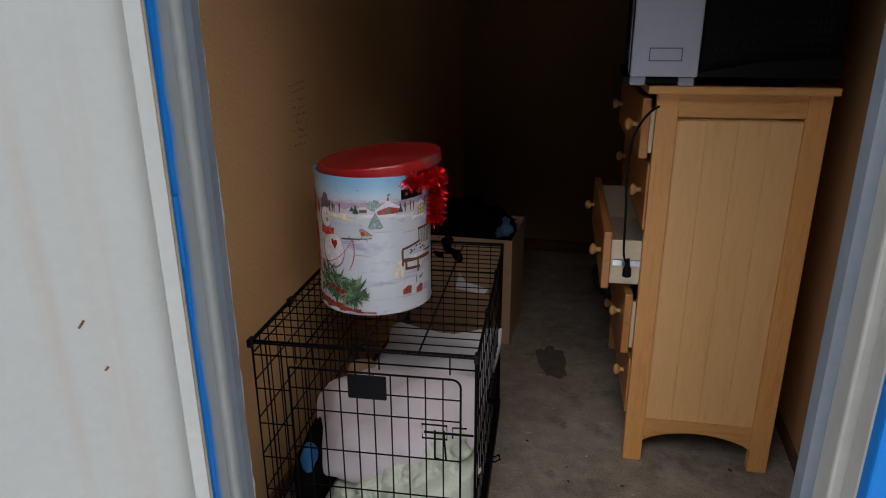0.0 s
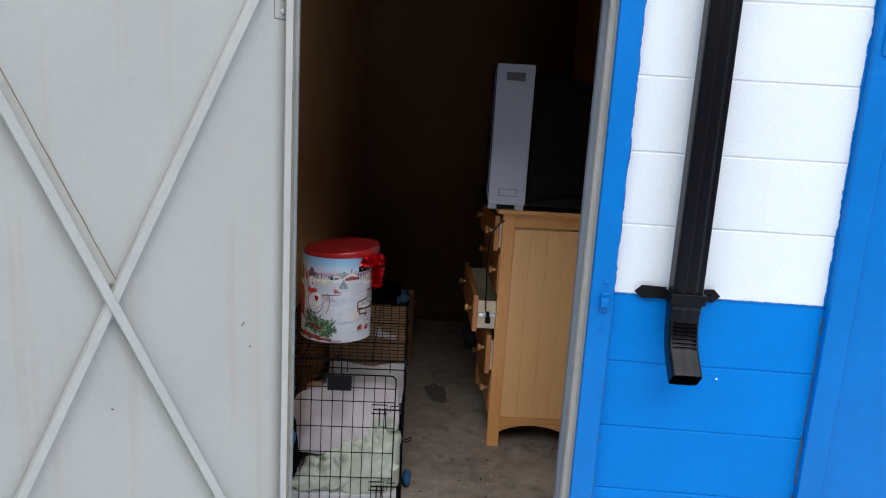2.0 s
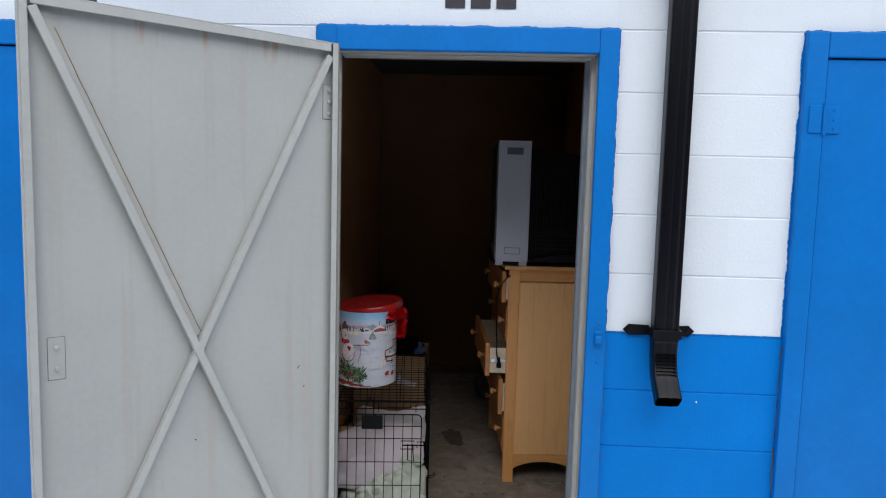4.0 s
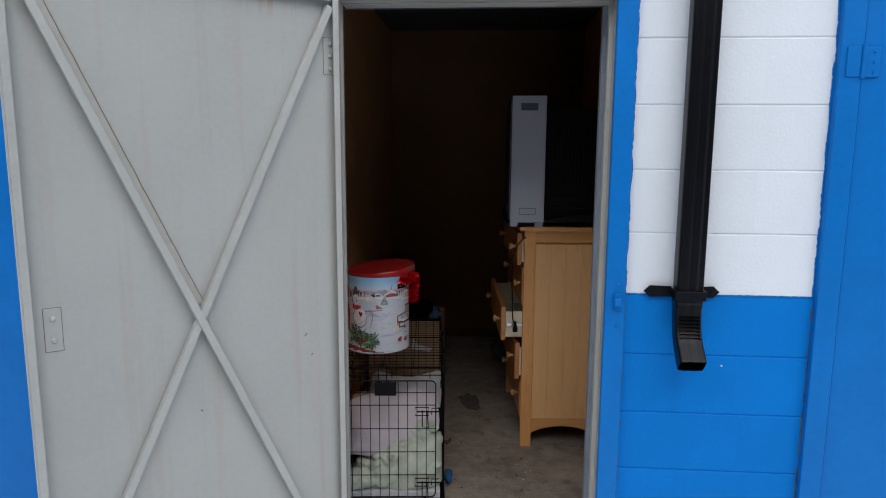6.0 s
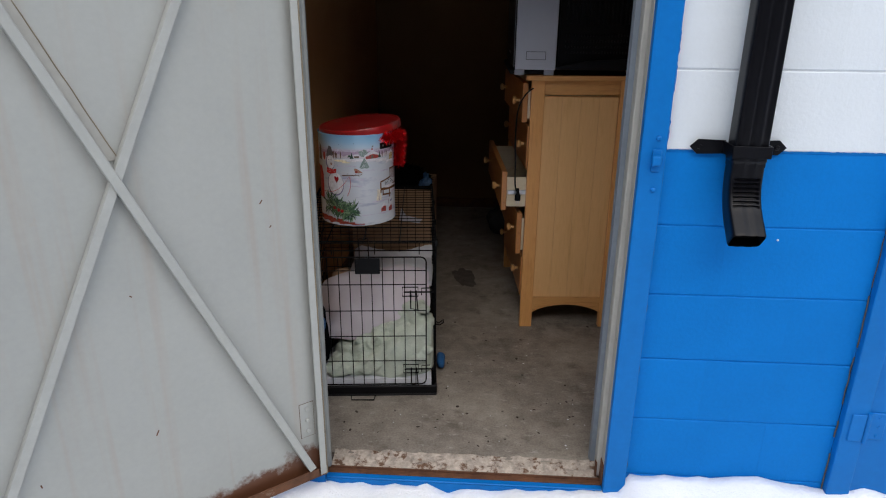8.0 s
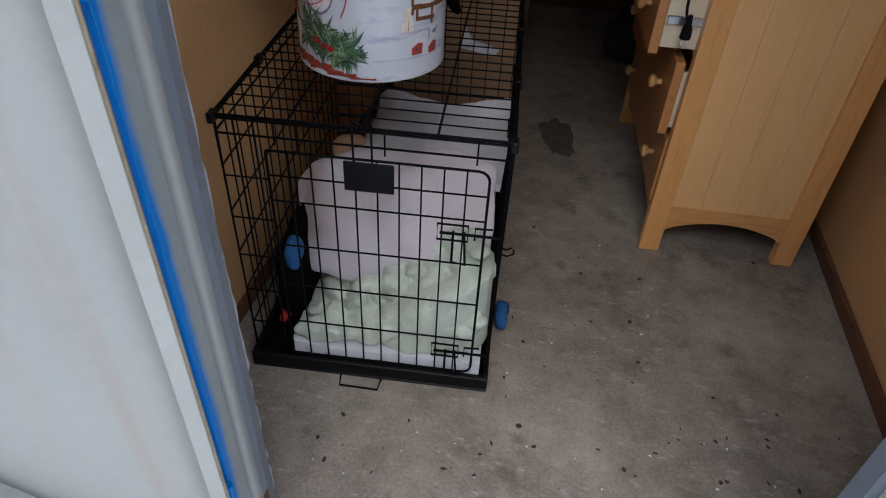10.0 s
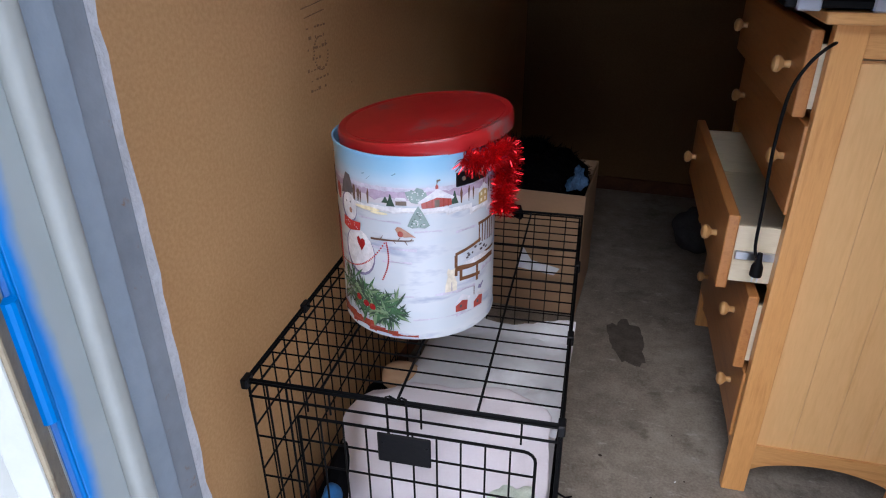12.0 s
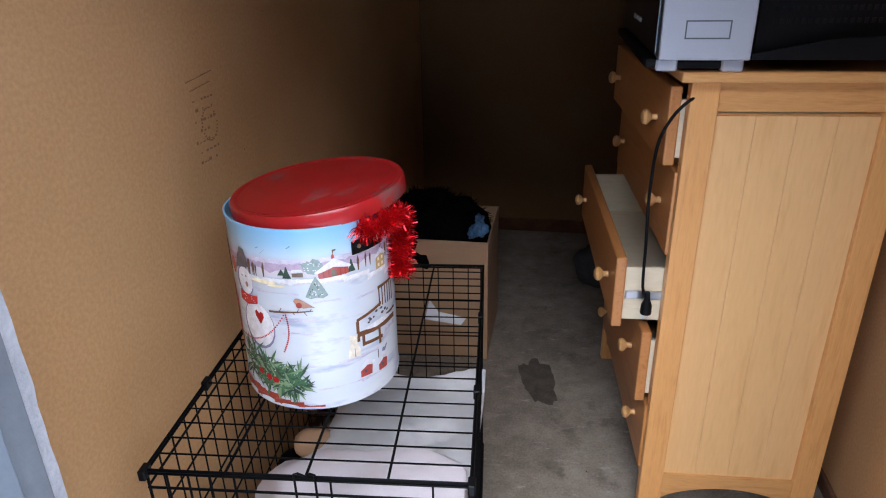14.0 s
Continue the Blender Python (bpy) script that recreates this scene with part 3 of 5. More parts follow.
add_box(bm, (OPEN_R - 0.003, 0.004, 0.0), (OPEN_R + 0.002, 0.044, 0.075), 0.002)
part("rust_patch", bm, "rust", own, "rusted foot of the jamb")
# masonry edge behind the left jamb, ragged
bm = bm_new()
prev = None
for k in range(90):
    z = k / 89 * OPEN_T
    e = 0.024 + 0.005 * nz(z * 9, 3) + 0.005 * nz(z * 40, 8)
    ring = [bm.verts.new(p) for p in ((LEFT, 0.1365, z), (-0.016, 0.1365, z), (-0.016, 0.1220, z), (e - 0.003, 0.1220, z), (e, 0.1245 + 0.001 * nz(z * 30), z), (e - 0.006, 0.150 + 0.004 * nz(z * 23, 5), z), (LEFT, 0.178, z))]
    if prev:
        for a in range(7):
            bm.faces.new((prev[a], prev[(a + 1) % 7], ring[(a + 1) % 7], ring[a]))
    else:
        bm.faces.new(ring)
    prev = ring
bm.faces.new(prev[::-1])
part("masonry_edge", bm, "crumble", own, "ragged white mortar edge behind the jamb", True)
bm = bm_new()
add_box(bm, (OPEN_R - 0.022, 0.113, 0.0), (RIGHT, 0.148, OPEN_T))
part("masonry_edge", bm, "frame_grey", own)
# Lintel back takes the ceiling's near-black shade colour
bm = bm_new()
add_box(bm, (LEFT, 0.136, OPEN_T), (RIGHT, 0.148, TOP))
part("lintel_back", bm, "low_bounce_dark", own)
# keeper clip on the right jamb
bm = bm_new()
add_box(bm, (0.962, -0.030, 1.015), (0.986, -0.0222, 1.072), 0.003, 2)
add_box(bm, (0.960, -0.046, 1.032), (0.984, -0.0305, 1.058), 0.004, 2)
part("keeper", bm, "blue_steel", own, "blue painted latch keeper")
for z in (1.10, 0.965):
    bm = bm_new()
    add_lathe(bm, [(0.007, 0), (0.006, 0.004), (0.003, 0.006)], 10, (0.975, -0.0222, z), (0, -1, 0))
    part("screw", bm, "blue_steel", own)

# ---------------------------------------------------------------- open door
PHI = -140.0
LW, LZ0, LZ1 = 0.903, 0.035, 2.012
door = thing("door_1", "grey painted sheet steel door standing wide open, rusted along its bottom", "door", pose(0.0580, -0.0230, 0, 0, 0, PHI), kind="structure")
# local: x from hinge to free edge, y towards the inner face, z up
bm = bm_new()
add_box(bm, (0, -0.002, LZ0), (LW, 0.002, LZ1))
part("sheet", bm, "door_paint", door)
bm = bm_new()
add_box(bm, (0, -0.0045, LZ0), (LW, -0.0022, LZ1))
part("outer_sheet", bm, "blue_steel", door, "blue painted outer face")
RIM = 0.028
bm = bm_new()
add_box(bm, (0, 0.0022, LZ0), (0.004, RIM, LZ1), 0.001)
part("rim", bm, "rim_brown", door, "brown stained hinge edge")
for nm, lo, hi in (("rim", (LW - 0.004, 0.0022, LZ0), (LW, RIM, LZ1)), ("rim", (0.0042, 0.0022, LZ1 - 0.004), (LW - 0.0042, RIM, LZ1))):
    bm = bm_new()
    add_box(bm, lo, hi, 0.001)
    part(nm, bm, "door_rim", door)
for lo, hi in (((0.0042, RIM - 0.004, LZ0), (0.024, RIM, LZ1 - 0.0042)), ((LW - 0.024, RIM - 0.004, LZ0), (LW - 0.0042, RIM, LZ1 - 0.0042)), ((0.0302, RIM - 0.004, LZ1 - 0.03), (LW - 0.0302, RIM, LZ1 - 0.0042))):
    bm = bm_new()
    add_box(bm, lo, hi, 0.001)
    part("rim_lip", bm, "door_rim", door)
bm = bm_new()
add_box(bm, (0.0042, 0.0022, LZ0), (LW - 0.0042, RIM, LZ0 + 0.004))
add_box(bm, (0.0302, RIM - 0.004, LZ0 + 0.0042), (LW - 0.0302, RIM, LZ0 + 0.03))
part("bottom_rim", bm, "rust", door, "badly rusted bottom channel")


def brace(a, b, y0, y1):
    a, b = Vector((a[0], 0, a[1])), Vector((b[0], 0, b[1]))
    d = (b - a).normalized()
    w = Vector((-d.z, 0, d.x)) * 0.0125
    bm = bm_new()
    quad = [a + w, b + w, b - w, a - w]
    lo = [bm.verts.new(p + Vector((0, y0, 0))) for p in quad]
    hi = [bm.verts.new(p * 1 + Vector((0, y1, 0)) - (w * 0.12 if k < 2 else -w * 0.12)) for k, p in enumerate(quad)]
    bm.faces.new(lo)
    bm.faces.new(hi[::-1])
    for k in range(4):
        bm.faces.new((lo[k], lo[(k + 1) % 4], hi[(k + 1) % 4], hi[k]))
    bmesh.ops.bevel(bm, geom=list(bm.edges), offset=0.0015, segments=1, affect="EDGES")
    return bm


part("brace", brace((0.030, 1.968), (0.856, 0.190), 0.004, 0.026), "door_rim", door)
part("brace", brace((0.870, 1.976), (0.050, 0.072), 0.012, 0.034), "door_rim", door)
bm = bm_new()
add_tube(bm, [(0.870 - 0.820 * f - 0.036 + 0.002 * nz(f * 40), 0.0064, 1.972 - 1.90 * f) for f in (0.02 + 0.45 * k / 50 for k in range(51))], 0.0013, 5)
part("rust_line", bm, "rim_brown", door, "thin rust line beside the brace")
# Browner than the sheet: shade of a slanted face put into its colour
bm = bm_new()
fl = [(0.866, 1.976), (0.832, 1.976), (0.445, 1.079), (0.479, 1.079)]
add_prism(bm, fl, 0.0035, lambda u, w, d: Vector((u, 0.0025 + d, w)))
part("brace_flange", bm, "frame_beige", door, "flange of the angle iron brace, tinted browner for its shaded slant")
rnd = random.Random(8)
for x, z in ((0.46, 0.36), (0.13, 0.93), (0.11, 0.86), (0.47, 0.75), (0.73, 0.32)):
    bm = bm_new()
    add_box(bm, (-0.0016, 0, -0.007), (0.0016, 0.0006, 0.007), 0.0002)
    q = part("chip", bm, "rust", door)
    q.matrix_local = pose(x, 0.0023, z, 0, rnd.uniform(-50, 50), 0) @ Matrix.Diagonal((1, 1, rnd.uniform(0.3, 1.2), 1))
for nm, x, z, w, h, bolts in (("hinge_plate", 0.026, 1.82, 0.021, 0.056, (-0.038, 0.0, 0.038)), ("hinge_plate", 0.047, 0.235, 0.022, 0.058, (-0.038, 0.0, 0.038)), ("latch_plate", 0.8355, 1.058, 0.0205, 0.058, (-0.028, 0.03))):
    bm = bm_new()
    add_box(bm, (x - w, 0.0022, z - h), (x + w, 0.0042, z + h), 0.001)
    p = part(nm, bm, "door_paint", door)
    bm = bm_new()
    add_box(bm, (x - w - 0.0011, 0.0022, z - h - 0.0011), (x + w + 0.0011, 0.0028, z + h + 0.0011))
    part("plate_edge", bm, "rust", door, "rusty outline of a bolted plate")
    for dz in bolts:
        bm = bm_new()
        add_lathe(bm, [(0.007, 0), (0.007, 0.004), (0.004, 0.006)], 10, (x, 0.0042, z + dz), (0, 1, 0))
        part("bolt", bm, "door_rim", p)
for z in (1.82, 1.04, 0.26):
    bm = bm_new()
    add_rod(bm, (-0.003, 0.004, z - 0.05), (-0.003, 0.004, z + 0.05), 0.006, 12)
    part("hinge", bm, "blue_steel", door)


# ---------------------------------------------------------------- shut doors of the neighbouring units
def shut_door(x0, x1, name, frame_name, hinge_left):
    a, b = x0 + 0.068, x1 - 0.06
    doorframe(x0, x1, a, b, frame_name, "bright blue painted steel frame of a shut unit")
    d = thing(name, "shut bright blue sheet steel unit door", "door", pose(0, 0, 0), kind="structure")
    bm = bm_new()
    add_box(bm, (a + 0.004, -0.010, -0.03), (b - 0.004, 0.012, OPEN_T - 0.005), 0.002)
    part("leaf", bm, "blue_steel", d)
    # Added black sheet behind the leaf: stops light leaking, stands for gap shade
    bm = bm_new()
    add_box(bm, (x0, 0.0125, -0.15), (x1, 0.05, FRAME_T))
    part("backing", bm, "black_plastic", d, "black sheet added to shade the gap behind the leaf")
    hx = a if hinge_left else b
    for z in (1.80, 0.27):
        bm = bm_new()
        add_rod(bm, (hx, -0.024, z - 0.05), (hx, -0.024, z + 0.05), 0.007, 10)
        h = part("hinge", bm, "blue_steel", d)
        bm = bm_new()
        add_box(bm, (hx + 0.008, -0.016, z - 0.045), (hx + 0.055, -0.0105, z + 0.045), 0.002)
        add_box(bm, (hx - 0.05, -0.027, z - 0.045), (hx - 0.008, -0.0225, z + 0.045), 0.002)
        for dz in (-0.03, 0, 0.03):
            add_lathe(bm, [(0.005, 0), (0.003, 0.003)], 8, (hx + 0.035, -0.016, z + dz), (0, -1, 0))
        part("hinge_leaf", bm, "blue_steel", h)
    return d


shut_door(*DOORWAYS[2], "door_2", "door_frame_right", True)
shut_door(*DOORWAYS[0], "door_3", "door_frame_left", True)

# rough brushed edges of the blue paint on the white blocks
def paint_edge(a, bnd, across, seed):
    """A ragged strip of paint from a to bnd, spreading by about 1 cm to one side."""
    a, bnd, across = Vector(a), Vector(bnd), Vector(across)
    n = max(8, int((bnd - a).length / 0.008))
    bm = bm_new()
    prev = None
    for k in range(n + 1):
        q = a.lerp(bnd, k / n)
        w = 0.006 + 0.006 * nz(k * 0.11, seed) + 0.004 * nz(k * 0.6, seed)
        e = (bm.verts.new(q - across * 0.002), bm.verts.new(q + across * max(0.001, w)))
        if prev:
            bm.faces.new((prev[0], prev[1], e[1], e[0]))
        prev = e
    return part("paint_edge", bm, "blue_steel", wall_front)


for k, (x0, x1) in enumerate(DOORWAYS):
    paint_edge((x1, 0.0012, PAINT), (x1, 0.0012, FRAME_T), (1, 0, 0), 3 + k)
    paint_edge((x0, 0.0012, PAINT), (x0, 0.0012, FRAME_T), (-1, 0, 0), 13 + k)
    paint_edge((x0, 0.0012, FRAME_T), (x1, 0.0012, FRAME_T), (0, 0, 1), 23 + k)
for k, (x0, x1) in enumerate(((-0.43, DOORWAYS[1][0]), (DOORWAYS[1][1], DOORWAYS[2][0]))):
    paint_edge((x0, 0.0012, PAINT), (x1, 0.0012, PAINT), (0, 0, 0.6), 33 + k)

rnd = random.Random(5)
for x in (1.002, 1.597):
    z = PAINT - 0.03
    while z > 0.1:
        L = rnd.uniform(0.03, 0.16)
        bm = bm_new()
        add_tube(bm, [(x + 0.003 * nz((z - L * q / 8) * 30, x), -0.0005, z - L * q / 8) for q in range(9)], rnd.uniform(0.0010, 0.0022), 5)
        part("crack", bm, "crack", wall_front)
        z -= L + rnd.uniform(0.01, 0.08)

# stencilled unit numbers, as plain bars
for x0, nm in ((0.42, "unit_number"), (-1.012, "unit_number")):
    t = thing(nm, "three black stencilled marks on the white wall above a door", "unit number", pose(x0, -0.0005, 2.143), group="unit numbers over the doors")
    for k in range(3):
        bm = bm_new()
        add_box(bm, (k * 0.085, 0, 0), (k * 0.085 + 0.066, 0.0025, 0.095))
        part("mark", bm, "numeral", t)

# ---------------------------------------------------------------- downspout
PX0, PX1, PY0, PY1 = 1.147, 1.231, -0.078, -0.014
ds = thing("downspout", "black ribbed aluminium downspout strapped to the wall, ending in an elbow", "downspout", pose(0, 0, 0))
ribs = 5


def pipe_ring(bm, at, tilt, scale=1.0, flute=0.0075, dent=0.0):
    """A rounded rectangular ring with ribbed faces; dent presses the middle of its front inwards."""
    w, d = (PX1 - PX0) / 2 * scale, (PY1 - PY0) / 2 * scale
    pts = []
    n = 72
    for k in range(n):
        t = 2 * math.pi * k / n
        c, s = math.cos(t), math.sin(t)
        r = (abs(c) ** 6 + abs(s) ** 6) ** (-1 / 6)
        x, y = w * c * r, d * s * r
        if abs(s * r) > 0.9:
            y -= math.copysign(flute * (0.5 + 0.5 * math.cos(x / w * math.pi * 3)), y)
        if s < 0 and abs(x) < 0.72 * w:
            y += dent
        pts.append(Vector((x, y * math.cos(tilt), -y * math.sin(tilt))) + Vector(at))
    return [bm.verts.new(p) for p in pts]


def skin(bm, rings):
    for A, B in zip(rings, rings[1:]):
        n = len(A)
        for k in range(n):
            bm.faces.new((A[k], A[(k + 1) % n], B[(k + 1) % n], B[k]))


cx, cy = (PX0 + PX1) / 2, (PY0 + PY1) / 2
bm = bm_new()
skin(bm, [pipe_ring(bm, (cx, cy, z), 0) for z in (1.04, 1.6, 2.2, WT)])
part("pipe", bm, "black_pipe", ds, "", True)
bm = bm_new()
rings, inner = [], []
path = []
for k in range(65):
    f = k / 64
    path.append(radians(46) * max(0.0, min(1.0, (f - 0.20) / 0.55)))
p = Vector((cx, cy, 1.065))
for k, ang in enumerate(path):
    dent = 0.007 if 14 <= k <= 42 and k % 4 < 2 else 0.0
    rings.append(pipe_ring(bm, p, ang, 1.03 if k < 4 else 0.97, 0.0015, dent))
    p = p + Vector((0, -math.sin(ang), -math.cos(ang))) * 0.0035
inner = [pipe_ring(bm, p + Vector((0, 0.0, 0.0)), path[-1], 0.93, 0.0015), pipe_ring(bm, p + Vector((0, math.sin(path[-1]), math.cos(path[-1]))) * 0.12, path[-1], 0.90, 0.0015)]
skin(bm, rings + inner)
elbow = part("elbow", bm, "black_pipe", ds, "corrugated elbow with an open end", True)
# Black cap set inside the open end in place of the spout's shade
bm = bm_new()
bm.faces.new(pipe_ring(bm, p + Vector((0, math.sin(path[-1]), math.cos(path[-1]))) * 0.025, path[-1], 0.925, 0.0015))
part("mouth", bm, "cloth_black", elbow, "black cap put in as shade inside the spout")
bm = bm_new()
for s in (-1, 1):
    x = PX0 if s < 0 else PX1
    e = 1.058 if s < 0 else 1.300
    add_prism(bm, [(x, 1.062), (e - s * 0.02, 1.060), (e, 1.079), (e - s * 0.02, 1.098), (x, 1.096)], 0.003, lambda u, w, d: Vector((u, -0.003 - d - 0.004, w)))
add_box(bm, (PX0 - 0.005, PY0 - 0.004, 1.064), (PX1 + 0.005, PY0 - 0.0005, 1.094), 0.001)
add_box(bm, (PX0 - 0.005, PY0 - 0.0005, 1.064), (PX0 - 0.0015, -0.006, 1.094))
add_box(bm, (PX1 + 0.0015, PY0 - 0.0005, 1.064), (PX1 + 0.005, -0.006, 1.094))
strap = part("strap", bm, "black_pipe", ds, "black strap with pointed ends")
for x in (1.082, 1.276):
    bm = bm_new()
    add_lathe(bm, [(0.007, 0), (0.006, 0.003), (0.003, 0.004)], 10, (x, -0.0105, 1.079), (0, -1, 0))
    part("screw", bm, "black_pipe", strap)
bm = bm_new()
bmesh.ops.create_icosphere(bm, subdivisions=1, radius=0.0035, matrix=Matrix.Translation((1.325, -0.001, 0.83)))
solid("snow_fleck", bm, "zip_white", "small white fleck stuck to the blue wall", "fleck")

# ---------------------------------------------------------------- wire dog crate
CW, CL, CH = 0.52, 0.79, 0.626
CRATE = pose(-0.146, 0.446, 0, 0, 0, 5.5)
crate = thing("dog_crate", "black folding wire dog crate with latched front door", "dog crate", CRATE)
bm = bm_new()
add_rod(bm, (0, 0, -0.5), (0, 0, 0.5), 1.0, 6)
WIRE = finish(bm, "wire", "black_wire", True)


def wire(parent, a, b, r=0.0016):
    a, b = Vector(a), Vector(b)
    d = b - a
    ob = new("wire", WIRE)
    ob.parent = parent
    ob.matrix_local = Matrix.Translation((a + b) / 2) @ d.to_track_quat("Z", "Y").to_matrix().to_4x4() @ Matrix.Diagonal((r, r, d.length, 1))
    return ob


def frame_bars(corners, r=0.003):
    bm = bm_new()
    return add_tube(bm, corners, r, 8, closed=True)


def steps(n, lo, hi):
    return [lo + (hi - lo) * k / n for k in range(1, n)]


ZB = 0.022
side_panels = []
for nm, x in (("left_panel", 0.0), ("right_panel", CW)):
    p = part(nm, frame_bars([(x, 0.004, ZB), (x, CL, ZB), (x, CL, CH - 0.006), (x, 0.004, CH - 0.006)]), "black_wire", crate)
    for y in steps(17, 0, CL):
        wire(p, (x, y, ZB), (x, y, CH - 0.006))
    for z in steps(6, ZB, CH):
        wire(p, (x + (0.003 if x == 0 else -0.003), 0, z), (x + (0.003 if x == 0 else -0.003), CL, z), 0.0019)
    for z in (CH - 0.03,):
        wire(p, (x + (0.003 if x == 0 else -0.003), 0, z), (x + (0.003 if x == 0 else -0.003), CL, z), 0.0022)
p = part("rear_panel", frame_bars([(0.006, CL, ZB), (CW - 0.006, CL, ZB), (CW - 0.006, CL, CH - 0.006), (0.006, CL, CH - 0.006)]), "black_wire", crate)
for x in steps(13, 0, CW):
    wire(p, (x, CL, ZB), (x, CL, CH - 0.006))
for z in steps(6, ZB, CH):
    wire(p, (0.006, CL - 0.003, z), (CW - 0.006, CL - 0.003, z), 0.0019)
p = part("top_panel", frame_bars([(0, 0, CH), (CW, 0, CH), (CW, CL, CH), (0, CL, CH)], 0.0034), "black_wire", crate)
for x in steps(4, 0, CW):
    wire(p, (x, 0, CH - 0.003), (x, CL, CH - 0.003), 0.0024)
for y in steps(20, 0, CL):
    wire(p, (0, y, CH), (CW, y, CH), 0.0017)
p = part("bottom_panel", frame_bars([(0.008, 0.008, 0.012), (CW - 0.008, 0.008, 0.012), (CW - 0.008, CL - 0.008, 0.012), (0.008, CL - 0.008, 0.012)]), "black_wire", crate)
for y in steps(10, 0, CL):
    wire(p, (0.008, y, 0.012), (CW - 0.008, y, 0.012))
p = part("front_panel", frame_bars([(0.003, 0, 0.03), (CW - 0.003, 0, 0.03), (CW - 0.003, 0, CH - 0.006), (0.003, 0, CH - 0.006)]), "black_wire", crate)
for x in (0.035, 0.07):
    wire(p, (x, 0, 0.03), (x, 0, CH - 0.006), 0.002)
wire(p, (0.0, 0, CH - 0.035), (CW, 0, CH - 0.035), 0.0024)
for x in (0.105, 0.145, 0.30, 0.46):
    wire(p, (x, 0, CH - 0.006), (x, 0, CH - 0.05), 0.0018)
for z in steps(6, 0.03, CH - 0.03):
    wire(p, (0.003, 0.002, z), (0.085, 0.002, z), 0.0019)
# the hinged front door with rounded corners
DX0, DX1, DZ0, DZ1 = 0.088, 0.485, 0.045, 0.568
loop = []
for cx_, cz_, a0 in ((DX1 - 0.02, DZ1 - 0.02, 0), (DX0 + 0.005, DZ1 - 0.005, 90), (DX0 + 0.005, DZ0 + 0.005, 180), (DX1 - 0.02, DZ0 + 0.02, 270)):
    rr = 0.02 if a0 in (0, 270) else 0.005
    for k in range(5):
        t = radians(a0 + 22.5 * k)
        loop.append((cx_ + rr * math.cos(t), -0.006, cz_ + rr * math.sin(t)))
cdoor = part("crate_door", frame_bars(loop, 0.0027), "black_wire", crate)
for k in range(1, 10):
    x = DX0 + (DX1 - DX0) * k / 10
    wire(cdoor, (x, -0.006, DZ0), (x, -0.006, DZ1), 0.0018)
for z in (0.145, 0.25, 0.355, 0.46, 0.515):
    wire(cdoor, (DX0, -0.0035, z), (DX1, -0.0035, z), 0.0020)
for z in (0.115, 0.435):
    bm = bm_new()
    x0, x1 = 0.398, 0.455
    add_tube(bm, [(x0, -0.012, z - 0.018), (x1, -0.012, z - 0.018), (x1, -0.012, z + 0.018), (x0, -0.012, z + 0.018)], 0.0024, 8, True)
    add_tube(bm, [(x0 + 0.005, -0.015, z), (CW - 0.004, -0.015, z)], 0.003, 8)
    add_tube(bm, [(x0 + 0.030, -0.016, z + 0.006), (x0 + 0.030, -0.018, z - 0.065), (x0 + 0.056, -0.018, z - 0.070), (x0 + 0.050, -0.016, z + 0.006)], 0.0026, 8)
    add_tube(bm, [(0.468, -0.010, z - 0.014), (0.468, -0.012, z + 0.014), (0.50, -0.010, z + 0.014)], 0.0022, 8)
    part("latch", bm, "black_wire", crate, "black slide-bolt latch")
bm = bm_new()
add_box(bm, (0.228, -0.0125, 0.505), (0.318, -0.0095, 0.566), 0.002)
for x in (0.235, 0.311):
    add_rod(bm, (x, -0.014, 0.545), (x, -0.0095, 0.545), 0.003, 8)
part("name_plate", bm, "black_plastic", crate, "blank black plastic plate on the door")
bm = bm_new()
add_tube(bm, [(0.245, -0.004, CH - 0.07), (0.245, -0.006, CH + 0.010), (0.252, -0.010, CH + 0.016), (0.264, -0.008, CH + 0.008), (0.272, -0.010, CH + 0.016), (0.278, -0.006, CH + 0.010), (0.278, -0.004, CH - 0.07)], 0.002, 6)
part("top_clip", bm, "black_wire", crate)
bm = bm_new()
add_tube(bm, [(CW, 0.28, 0.16), (CW + 0.025, 0.278, 0.155), (CW + 0.04, 0.272, 0.17), (CW + 0.038, 0.268, 0.185)], 0.0024, 6)
add_tube(bm, [(CW, 0.31, 0.16), (CW + 0.022, 0.308, 0.15), (CW + 0.035, 0.30, 0.165)], 0.0024, 6)
part("side_latch", bm, "black_wire", crate)
for x, y in ((0.0, 0.24), (0.0, 0.52), (CW, 0.24), (CW, 0.52), (0, 0.0), (CW, 0)):
    bm = bm_new()
    add_box(bm, (x - 0.006, y - 0.012, CH - 0.014), (x + 0.006, y + 0.012, CH + 0.006), 0.002)
    part("corner_clip", bm, "black_plastic", crate)
# tray
bm = bm_new()
add_box(bm, (-0.006, -0.022, 0.002), (CW + 0.006, CL + 0.004, 0.010), 0.003)
for lo, hi in (((-0.006, -0.022, 0.010), (CW + 0.006, -0.012, 0.045)), ((-0.006, CL - 0.006, 0.010), (CW + 0.006, CL + 0.004, 0.045)), ((-0.006, -0.012, 0.010), (0.004, CL - 0.006, 0.045)), ((CW - 0.004, -0.012, 0.010), (CW + 0.006, CL - 0.006, 0.045))):
    add_box(bm, lo, hi, 0.003)
part("tray", bm, "black_plastic", crate, "shallow black plastic tray")
bm = bm_new()
add_tube(bm, [(0.195, -0.01, 0.006), (0.20, -0.05, 0.004), (0.285, -0.052, 0.004), (0.29, -0.01, 0.006)], 0.0024, 8)
part("tray_handle", bm, "black_wire", crate)


